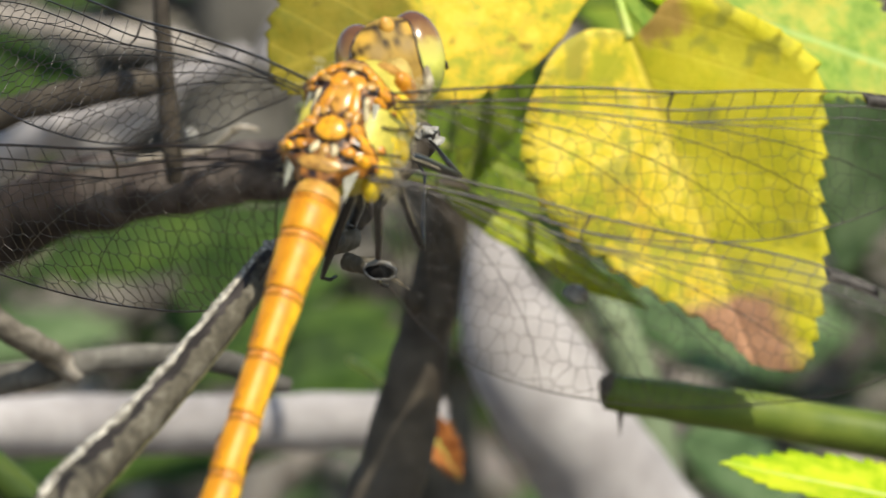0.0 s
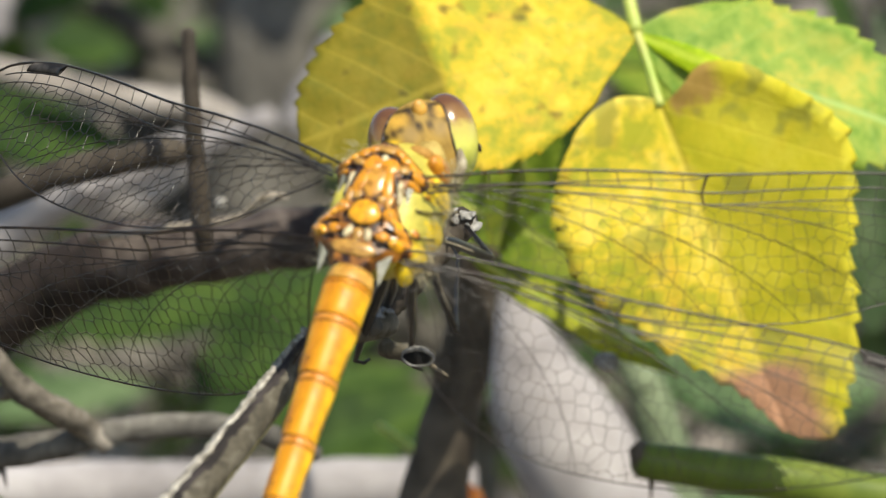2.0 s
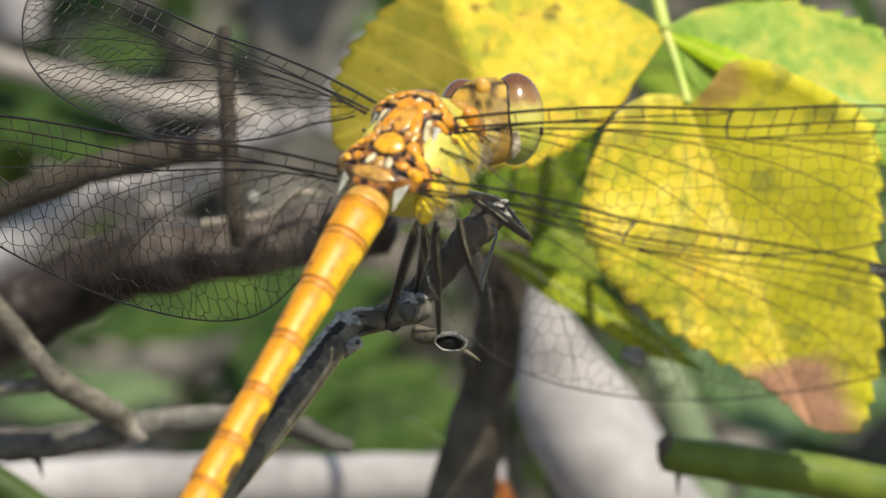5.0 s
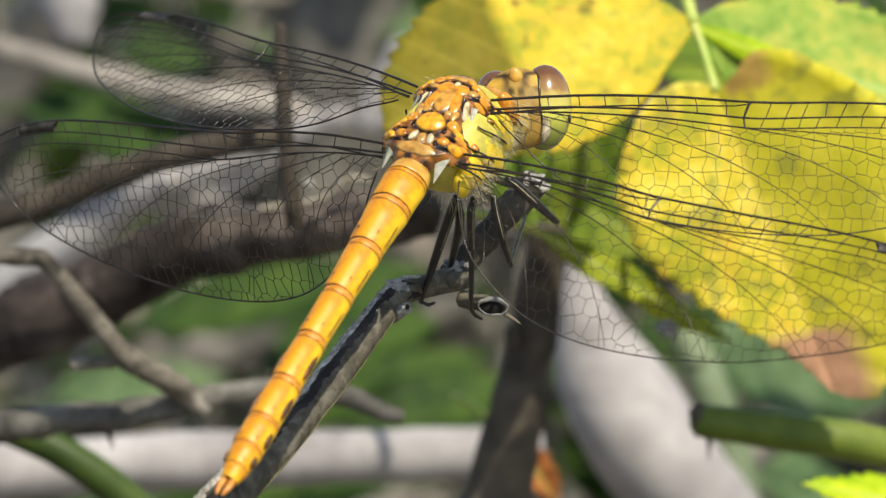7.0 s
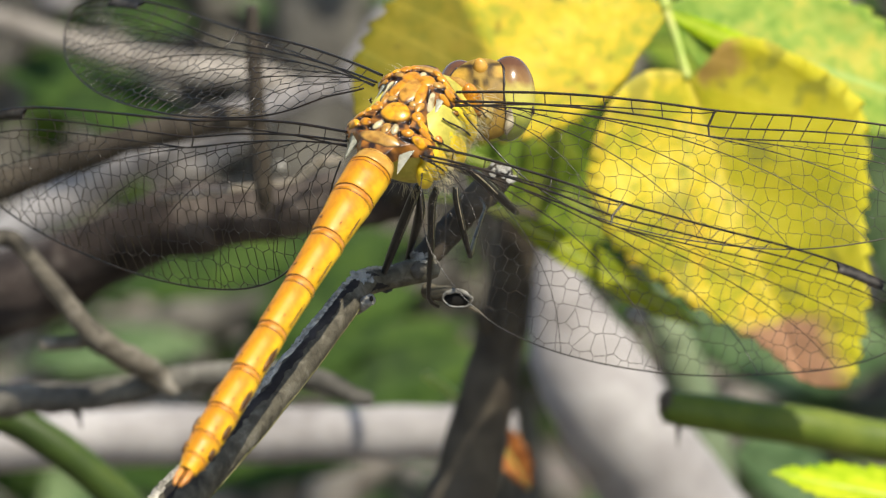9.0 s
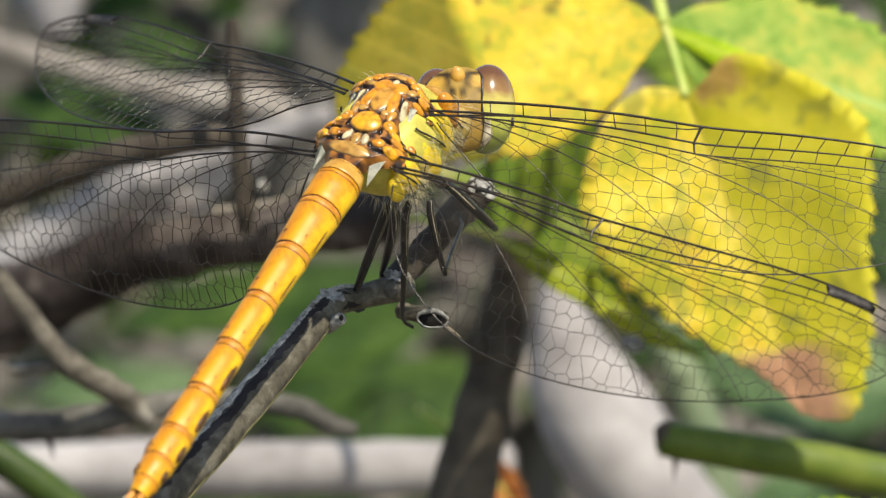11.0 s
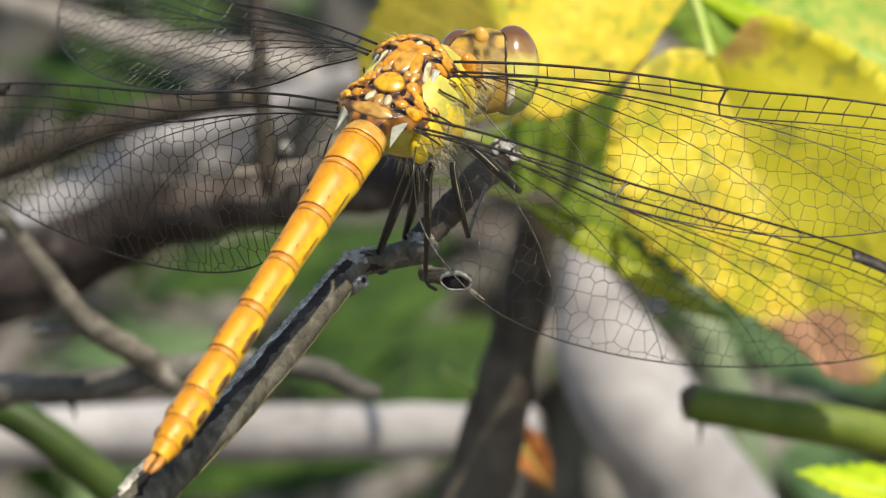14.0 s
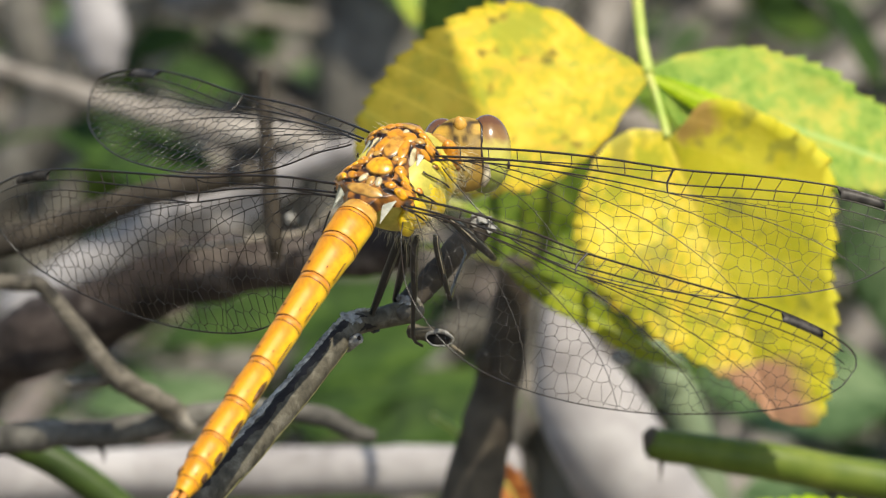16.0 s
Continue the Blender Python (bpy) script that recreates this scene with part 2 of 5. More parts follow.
def spline(pts, n):
    """Points along a smooth curve through pts (Catmull-Rom); the pts may hold any count of values."""
    p = np.array(pts, float)
    p = np.vstack([2 * p[0] - p[1], p, 2 * p[-1] - p[-2]])
    out = []
    segs = len(p) - 3
    for i in range(n + 1):
        u = min(i / n * segs, segs - 1e-9)
        k, f = int(u), u - int(u)
        a, b, c, d = p[k : k + 4]
        out.append(0.5 * (2 * b + (c - a) * f + (2 * a - 5 * b + 4 * c - d) * f**2 + (3 * b - a - 3 * c + d) * f**3))
    return np.array(out)


def tube_into(bm, pts, segs=10, rough=0.0, grain=1.0, squash=1.0, cap=True, seed=0, slot=0):
    """A tapering tube through rows of (Vector, radius), in metres, with an uneven skin."""
    rings = []
    side = None
    for i, (p, r) in enumerate(pts):
        a, b = pts[max(i - 1, 0)][0], pts[min(i + 1, len(pts) - 1)][0]
        d = (b - a).normalized()
        if side is None:
            side = d.orthogonal().normalized()
        side = (side - d * side.dot(d)).normalized()
        up = d.cross(side)
        ring = []
        for s in range(segs):
            an = 2 * math.pi * s / segs
            q = side * math.cos(an) + up * math.sin(an) * squash
            rr = r
            if rough:
                at = p + q * r
                rr = r * (1 + rough * (noise.noise(at * grain + Vector((seed, 0, 0))) + 0.5 * noise.noise(at * grain * 3.1)))
            ring.append(bm.verts.new(p + q * rr))
        rings.append(ring)
    for a, b in zip(rings, rings[1:]):
        for s in range(segs):
            f = bm.faces.new((a[s], a[(s + 1) % segs], b[(s + 1) % segs], b[s]))
            f.material_index = slot
    if cap:
        for ring, rev in ((rings[0], True), (rings[-1], False)):
            c = bm.verts.new(sum((v.co for v in ring), Vector()) / segs)
            for s in range(segs):
                f = bm.faces.new((ring[(s + 1) % segs], ring[s], c) if rev else (ring[s], ring[(s + 1) % segs], c))
                f.material_index = slot


def branch(pts, n=40, segs=14, rough=0.18, grain=700, seed=0):
    """A woody branch through rows of (x, y, z, radius), in millimetres on the leaning axes."""
    bm = bmesh.new()
    rows = [(V(*q[:3]), q[3] * 0.001 * growth(q[2])) for q in spline(pts, n)]
    # rounded ends
    d0, d1 = (rows[0][0] - rows[1][0]).normalized(), (rows[-1][0] - rows[-2][0]).normalized()
    rows.insert(0, (rows[0][0] + d0 * rows[0][1] * 0.35, rows[0][1] * 0.6))
    rows.append((rows[-1][0] + d1 * rows[-1][1] * 0.35, rows[-1][1] * 0.6))
    tube_into(bm, rows, segs, rough, grain, seed=seed)
    return bm


def ball_into(bm, at, size, turned=None, u=12, v=8, slot=0, bumpy=0.0, grain=2000):
    m = Matrix.Translation(at) @ (turned or Matrix.Identity(4)) @ Matrix.Diagonal((*size, 1))
    made = bmesh.ops.create_uvsphere(bm, u_segments=u, v_segments=v, radius=1, matrix=m)
    for w in made["verts"]:
        if bumpy:
            w.co += (w.co - Vector(at)) * bumpy * noise.noise(w.co * grain)
    for f in {f for w in made["verts"] for f in w.link_faces}:
        f.material_index = slot


def blade(left, right, teeth=26, bite=0.35, fold=(0.25, 0.25), curl=0.0, wave=0.25, rows=84, cols=7, seed=0, thick=0.09, roll=0.0, crease=None):
    """A toothed leaf blade in its own space: millimetres turned into metres, y along the midrib from the stalk, x across, z out of the face.
    left, right: rows of (along, half width), the outline of each half; fold: the slope of each half; curl: the bend of the tip; crease: where the blade
    is bent back across, and how steeply."""
    bm = bmesh.new()
    length = left[-1][0] if left[-1][0] < right[-1][0] else right[-1][0]
    sides = []
    spine = None
    for sign, prof, slope in ((-1, left, fold[0]), (1, right, fold[1])):
        edge = spline(prof, rows)
        grid = []
        for i in range(rows + 1):
            t = i / rows
            ya, w = edge[i]
            saw = (t * teeth) % 1.0
            tooth = bite * (saw - 0.5) * min(1.0, 6 * (1 - t)) * min(1.0, max(0.0, t * 5 - 1.0))
            jag = min(1.0, t * 4) * 0.25 * noise.noise(Vector((t * 17, seed, sign)))
            w2, y2 = max(0.02, w + tooth + jag * bite * 2), ya + tooth * 0.7
            line = []
            for c in range(cols + 1):
                f = c / cols
                ww, yy = (w2, y2) if c == cols else (max(0.02, w), ya)
                x, y = sign * ww * f, t * length * (1 - f) + yy * f
                ax = abs(x)
                z = slope * ax + wave * noise.noise(Vector((x * 0.22, y * 0.22, seed))) * (0.3 + f) + 0.06 * math.sin((y - ax * 0.75) * 2.6) * f
                z -= curl * (y / max(length, 1)) ** 2 * length + roll * max(0.0, f - 0.6) ** 2 * ax
                if crease:
                    z -= max(0.0, y - crease[0]) * crease[1]
                line.append((x, y, z))
            grid.append(line)
        sides.append(grid)
    for top in (0, 1):
        verts = []
        for s, grid in enumerate(sides):
            vg = []
            for i, line in enumerate(grid):
                row = []
                for c, (x, y, z) in enumerate(line):
                    if c == 0 and s == 1:
                        row.append(verts[0][i][0])
                    else:
                        row.append(bm.verts.new(Vector((x, y, z - top * thick)) * 0.001))
                vg.append(row)
            verts.append(vg)
        for s, vg in enumerate(verts):
            for a, b in zip(vg, vg[1:]):
                for c in range(cols):
                    q = (a[c], a[c + 1], b[c + 1], b[c])
                    bm.faces.new(q if (s == 1) != bool(top) else q[::-1])
        if top:
            for s in (0, 1):
                for i in range(rows):
                    q = (first[s][i][-1], verts[s][i][-1], verts[s][i + 1][-1], first[s][i + 1][-1])
                    bm.faces.new(q if s == 1 else q[::-1])
        first = verts
    return bm


OVAL = [(0, 0.3), (0.12, 2.2), (0.3, 3.5), (0.5, 3.6), (0.7, 2.9), (0.88, 1.4), (1.0, 0.05)]


def oval(length, half):
    return [(a * length, w / 3.6 * half) for a, w in OVAL]


def laid(base, tip, face, length=None):
    """The pose of a blade that runs from base to tip, with its upper side towards face, all on the leaning axes."""
    y = (V(*tip) - V(*base)).normalized()
    z = RIGHT * face[0] + UP * face[1] + AWAY * face[2]
    z = (z - y * z.dot(y)).normalized()
    m = Matrix((y.cross(z), y, z)).transposed().to_4x4()
    m.translation = V(*base)
    return m @ Matrix.Scale(growth(base[2]), 4)


def gap(a, b):
    return (V(*a) - V(*b)).length * 1000 / growth(a[2])


# ---- ground ----
def build_ground():
    k = Nodes("leaf_litter")
    a = k.noise(9, 5, 0.65)
    b = k.noise(60, 5, 0.65, warp=0.8)
    c = k.node("ShaderNodeTexVoronoi", {"Vector": k.coords(), "Scale": 45.0}).outputs["Color"]
    col = k.ramp(k.math("ADD", k.math("MULTIPLY", a, 0.5), k.math("MULTIPLY", b, 0.5)), [(0.34, (0.05, 0.06, 0.02)), (0.47, (0.16, 0.13, 0.09)), (0.58, (0.32, 0.27, 0.22)), (0.7, (0.10, 0.16, 0.04))])
    k.set(color=k.mix(0.25, col, c, "MULTIPLY"), rough=0.9)
    k.bump(b, 0.8, 0.02)
    bm = bmesh.new()
    # one sheet, fine near the bush and reaching the horizon
    xs = [-400, -60, -12] + [i * 0.25 for i in range(-12, 13)] + [12, 60, 400]
    ys = [-400, -60, -12] + [i * 0.25 for i in range(-8, 25)] + [14, 60, 400]
    grid = [[bm.verts.new((x, y, 0.05 * noise.noise(Vector((x, y, 0))) if abs(x) < 6 and abs(y) < 7 else 0)) for x in xs] for y in ys]
    for r0, r1 in zip(grid, grid[1:]):
        for i in range(len(xs) - 1):
            bm.faces.new((r0[i], r0[i + 1], r1[i + 1], r1[i]))
    tagged(link("ground", bm, k.mat), "ground of dry leaf litter and sparse grass under the bush", "ground", kind="structure")


build_ground()


# ---- woody stems and twigs of the bush ----
def stem(name, label, pts, mat, n=40, rough=0.15, grain=500, seed=0, category="branch", group="branches of the bush"):
    ob = link(name, branch(pts, n, 16, rough, grain, seed), mat)
    return tagged(ob, label, category, group)


def spike(parent, at, to, radius, mat, name="thorn"):
    """A curved thorn, in millimetres on the leaning axes."""
    a, b = Vector(at), Vector(to)
    bend = (a + b) / 2 + Vector((0, 0.25, 0))
    bm = bmesh.new()
    tube_into(bm, [(V(*q[:3]), q[3] * 0.001) for q in spline([(*a, radius), (*bend, radius * 0.5), (*b, 0.02)], 8)], 8)
    return part(name, bm, mat, parent)


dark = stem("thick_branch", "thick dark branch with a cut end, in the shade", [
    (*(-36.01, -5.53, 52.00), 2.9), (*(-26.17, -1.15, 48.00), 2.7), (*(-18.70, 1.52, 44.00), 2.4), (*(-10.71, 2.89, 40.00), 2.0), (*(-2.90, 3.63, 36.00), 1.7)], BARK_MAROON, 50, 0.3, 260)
bm = bmesh.new()
ball_into(bm, V(*(-3.30, 3.60, 34.00)), (0.0008, 0.0005, 0.0008), bumpy=0.2)
part("cut_end", bm, BARK_BROWN, dark, "brown broken pith")
bm = bmesh.new()
tube_into(bm, [(V(*q[:3]), q[3] * 0.001) for q in spline([(*(-19.12, 3.35, 39.00), 0.25), (*(-13.76, 4.01, 37.00), 0.22), (*(-9.88, 4.58, 36.00), 0.2), (*(-8.11, 5.85, 35.00), 0.25), (*(-6.72, 5.77, 35.00), 0.12)], 24)], 8, 0.2, 900)
part("bark_strip", bm, BARK_TWIG, dark, "peeling pale strip of bark")

stem("bare_twig", "upright bare dark twig with a blunt tip", [(-12.39, 15.62, 27.00, 0.41), (-12.24, 12.11, 27.00, 0.53), (-12.04, 8.46, 27.50, 0.57), (-11.77, 4.81, 28.00, 0.60), (-11.58, 2.61, 29.00, 0.51)], BARK_BROWN, 36, 0.2, 900, 3)
stem("bent_branch", "bent dark brown branch in half shade", [(*(-40.35, 0.90, 40.00), 1.1), (*(-30.63, 4.03, 38.00), 1.05), (*(-24.51, 6.00, 36.00), 0.95), (*(-19.16, 7.74, 34.00), 0.9), (*(-13.58, 8.57, 33.00), 0.8), (*(-12.89, 8.81, 33.00), 0.5)], BARK_BROWN, 40, 0.2, 420, 5)

fork = stem("forked_twig", "forked grey twig with a pale bend", [
    (-34.50, 0.73, 23.00, 0.52), (-28.58, 0.78, 23.30, 0.60), (-27.02, 0.10, 23.60, 0.57), (-24.63, -2.91, 24.50, 0.62), (-22.34, -5.81, 25.60, 0.78), (-19.95, -7.27, 27.50, 0.78), (-18.79, -8.20, 30.00, 0.75), (-17.66, -9.25, 31.00, 0.62)], BARK_FORK, 50, 0.22, 800, 7)
bm = branch([(-26.04, -6.25, 27.00, 0.42), (-24.35, -6.09, 27.00, 0.44), (-22.60, -5.93, 27.00, 0.47)], 10, 12, 0.2, 800, 8)
part("side_shoot", bm, BARK_FORK, fork)
bm = bmesh.new()
ball_into(bm, V(*(-22.22, -5.71, 26.40)), (0.0008, 0.0006, 0.0007), bumpy=0.3)
part("node_swelling", bm, BARK_TWIG, fork, "pale swollen node")

low = stem("low_twig", "dark grey low twig with lichen and a thorn", [
    (-39.48, -11.11, 32.00, 1.14), (-28.47, -9.92, 31.50, 1.09), (-22.96, -9.58, 31.00, 0.99), (-17.83, -8.56, 31.00, 0.83), (-12.70, -8.05, 31.00, 0.75), (-8.60, -8.48, 31.00, 0.73), (-5.86, -9.61, 31.00, 0.64), (-4.77, -9.85, 31.00, 0.47)], BARK_GREY, 50, 0.2, 700, 9)
spike(low, (-24.15, -10.50, 31.00), (-23.72, -11.86, 31.00), 0.4, BARK_DARK)

UPRIGHT = stem("upright_stem", "upright shaded brown stem behind the perch", [(*(5.15, 2.35, 42.00), 1.35), (*(4.52, -1.91, 43.00), 1.45), (*(3.45, -7.64, 44.00), 1.7), (*(1.67, -14.87, 46.00), 2.1), (*(-0.15, -24.73, 48.00), 2.5), (*(-4.72, -72.45, 60.00), 3.2)], BARK_BROWN, 40, 0.16, 300, 11)
stem("bleached_log", "bleached dead branch lying across the bush", [(-47.90, -15.33, 75.00, 2.05), (-28.32, -14.12, 75.00, 2.16), (-16.57, -13.83, 75.00, 2.11), (-4.80, -13.66, 75.00, 2.05), (4.42, -13.52, 75.00, 1.94)], WOOD_PALE, 40, 0.12, 160, 13, group="dead wood")
STUMP = stem("bleached_stump", "broad bleached split stump, white in the sun", [(7.6, 0.9, 80.0, 0.6), (8.4, -3.4, 80.0, 2.3), (9.8, -7.6, 80.0, 3.7), (12.0, -11.8, 80.0, 4.3), (15.6, -17.2, 82.0, 4.6), (27.0, -33.9, 90.0, 6.5)], WOOD_PALE, 44, 0.10, 150, 15, group="dead wood")
TRUNK = stem("grey_trunk", "smooth blue-grey dead stem behind the leaves", [(*(-11.34, 44.95, 240.00), 6.07), (*(-13.67, 27.65, 240.00), 6.07), (*(-14.84, 16.12, 240.00), 6.07), (*(-16.04, 3.45, 241.00), 5.80), (*(-16.78, -18.63, 245.00), 5.80)], BARK_GREY, 30, 0.14, 120, 17, group="dead wood")
PALE_A = stem("pale_branch", "pale weathered branch slanting through the bush", [(*(-49.18, 22.59, 132.00), 0.98), (*(-32.79, 17.78, 132.00), 1.05), (*(-25.96, 15.94, 132.00), 1.12), (*(-17.35, 14.83, 133.00), 1.19), (*(-13.73, 13.49, 134.00), 1.12)], WOOD_BEIGE, 30, 0.2, 260, 19, group="dead wood")
PALE_B = stem("pale_branch", "pale weathered branch slanting through the bush", [(*(-42.73, -1.12, 140.00), 2.08), (*(-32.13, 5.06, 135.00), 1.95), (*(-25.85, 8.37, 130.00), 1.69), (*(-17.60, 11.25, 128.00), 1.30), (*(-10.77, 13.65, 126.00), 1.04)], WOOD_PALE, 30, 0.2, 200, 21, group="dead wood")
PALE_C = stem("pale_branch", "thin beige dead branch low in the bush", [(*(-36.06, -9.05, 230.00), 1.92), (*(-22.03, -6.55, 232.00), 2.04), (*(-11.29, -4.60, 234.00), 1.80), (*(-1.04, -2.34, 236.00), 1.68)], BARK_GREY, 30, 0.2, 200, 23, group="dead wood")
PALE_D = stem("pale_branch", "thick beige dead branch leaning in the bush", [(*(-70.43, -21.89, 230.00), 3.17), (*(-56.68, -10.60, 230.00), 3.02), (*(-51.08, -0.59, 230.00), 2.88), (*(-48.14, 15.68, 231.00), 2.74), (*(-52.10, 30.76, 232.00), 2.59), (*(-54.70, 47.09, 232.00), 2.59)], BARK_GREY, 36, 0.18, 200, 25, group="dead wood")

SHOOT_A = stem("green_shoot", "upright soft green shoot", [(*(15.50, -3.75, 100.00), 1.2), (*(17.60, -7.11, 100.00), 1.5), (*(19.48, -12.16, 100.00), 1.7), (*(20.73, -18.05, 100.00), 1.8), (*(21.45, -30.81, 102.00), 1.9)], STEM_PALE, 30, 0.06, 300, 29, category="cane", group="canes")
SHOOT_B = stem("green_shoot", "slanting dark green shoot", [(*(-37.73, -8.11, 40.00), 1.1), (*(-31.68, -10.46, 40.00), 1.1), (*(-27.52, -12.40, 40.00), 1.15), (*(-23.05, -15.90, 41.00), 1.2), (*(-15.98, -22.98, 44.00), 1.3)], STEM_DARK, 30, 0.06, 300, 31, category="cane", group="canes")
KNOTS = [(PALE_A, (-25.86, 16.10, 130.40), WOOD_BEIGE), (PALE_B, (-25.72, 8.51, 128.00), WOOD_PALE), (PALE_C, (-21.92, -6.36, 229.50), BARK_GREY), (PALE_D, (-50.60, -0.36, 227.00), BARK_GREY), (SHOOT_A, (17.54, -6.93, 98.80), STEM_PALE), (SHOOT_B, (-31.62, -10.33, 39.20), STEM_DARK)]


for label, pts in (
    ("short bleached stub of a dead branch, sunlit", [(*(-36.28, 29.56, 150.00), 2.4), (*(-35.57, 25.01, 150.00), 2.6), (*(-35.25, 21.48, 150.00), 1.8)]),
    ("short bleached stub of a dead branch, sunlit", [(*(-5.67, 20.72, 150.00), 1.6), (*(-7.10, 16.91, 150.00), 2.2), (*(-9.48, 13.58, 150.00), 1.6)]),
    ("broken bleached end of a dead branch", [(*(-26.53, 6.50, 140.00), 1.5), (*(-22.60, 8.44, 140.00), 2.2), (*(-17.75, 11.42, 142.00), 1.8)]),
    ("broken bleached end of a dead branch", [(*(-45.31, -19.47, 160.00), 2.4), (*(-42.59, -15.64, 160.00), 2.2), (*(-38.77, -13.45, 160.00), 1.6)]),
):
    stub = stem("dead_stub", label, pts, WOOD_PALE, 24, 0.2, 200, 33, group="dead wood")
    bm = bmesh.new()
    ball_into(bm, V(*pts[1][:3]) - AWAY * 0.0016, (0.0011, 0.0008, 0.0009), None, 12, 8, 0, 0.35, 500)
    part("knot", bm, WOOD_PALE, stub)


def root(parent, start, foot, radius, mat):
    """The lower length of a stem, from where it leaves the bush down into the ground."""
    a, b = Vector(start[:3]), Vector(foot)
    part("lower_stem", branch([(*a, start[3]), (*(a * 0.66 + b * 0.34 + Vector((6, -8, 6))), start[3] * 0.6 + radius * 0.4), (*(a * 0.3 + b * 0.7), radius * 0.85), (*b, radius)], 24, 14, 0.12, 200, 70), mat, parent)


root(UPRIGHT, (*(-4.72, -72.45, 60.00), 3.2), rooted(-60, 170), 4.5, BARK_BROWN)
root(STUMP, (27.0, -33.9, 90.0, 6.5), rooted(60, 300), 14, WOOD_PALE)
root(TRUNK, (*(-16.78, -18.63, 245.00), 5.8), rooted(-40, 480), 9, BARK_GREY)
root(PALE_D, (*(-70.43, -21.89, 230.00), 3.2), rooted(-140, 430), 4.5, BARK_GREY)
root(dark, (*(-36.01, -5.53, 52.00), 2.9), rooted(-200, 160), 5, BARK_BROWN)


def knot(parent, at, size, mat):
    """A swollen knot, in millimetres on the leaning axes."""
    bm = bmesh.new()
    ball_into(bm, V(*at), Vector(size) * 0.001, None, 14, 9, 0, 0.35, 500)
    part("knot", bm, mat, parent, "rough swollen knot")


for ob, at, size, mat in ((UPRIGHT, (2.72, -4.75, 42.00), (0.8, 0.6, 1.0), BARK_BROWN), (UPRIGHT, (1.66, -11.93, 44.00), (0.7, 0.6, 0.9), BARK_BROWN), *[(ob, q, (1.1, 0.8, 0.9), mat) for ob, q, mat in KNOTS], (TRUNK, (-16.42, 13.67, 235.00), (1.6, 1.0, 1.3), BARK_GREY), (TRUNK, (-12.41, 20.52, 235.00), (1.2, 1.0, 1.6), BARK_GREY)):
    knot(ob, at, size, mat)

# green bramble cane with thorns
cane = stem("green_cane", "thick green thorny cane with a cut end, sunlit above", [(*(14.72, -10.38, 33.00), 1.1), (*(16.47, -10.67, 33.50), 1.2), (*(23.51, -11.77, 35.00), 1.35), (*(29.55, -12.87, 37.00), 1.4), (*(41.58, -15.06, 40.00), 1.7), (*(68.05, -19.81, 48.00), 1.8)], STEM_GREEN, 40, 0.07, 350, 27, category="cane", group="canes")
bm = bmesh.new()
ball_into(bm, V(*(14.78, -10.20, 32.80)), (0.0007, 0.0008, 0.0011), bumpy=0.3)
part("cut_end", bm, BARK_BROWN, cane, "dark withered cut end")
spike(cane, (15.48, -11.41, 33.00), (15.40, -13.14, 33.00), 0.3, BARK_BROWN)
spike(cane, (15.06, -11.07, 33.00), (14.32, -11.55, 32.00), 0.25, BARK_BROWN)
root(cane, (*(68.05, -19.81, 48.00), 1.8), rooted(190, 160), 3.2, STEM_GREEN)


def flake_into(bm, at, size, out, rng):
    """A small crust of lichen: a low uneven dome that faces outwards."""
    side = out.orthogonal().normalized()
    up = out.cross(side)
    top = bm.verts.new(at + out * size * 0.45)
    ring = []
    for k in range(7):
        a = 2 * math.pi * k / 7
        ring.append(bm.verts.new(at + (side * math.cos(a) * 1.3 + up * math.sin(a)) * size * rng.uniform(0.6, 1.25) - out * size * 0.3))
    for k in range(7):
        bm.faces.new((ring[k], ring[(k + 1) % 7], top))


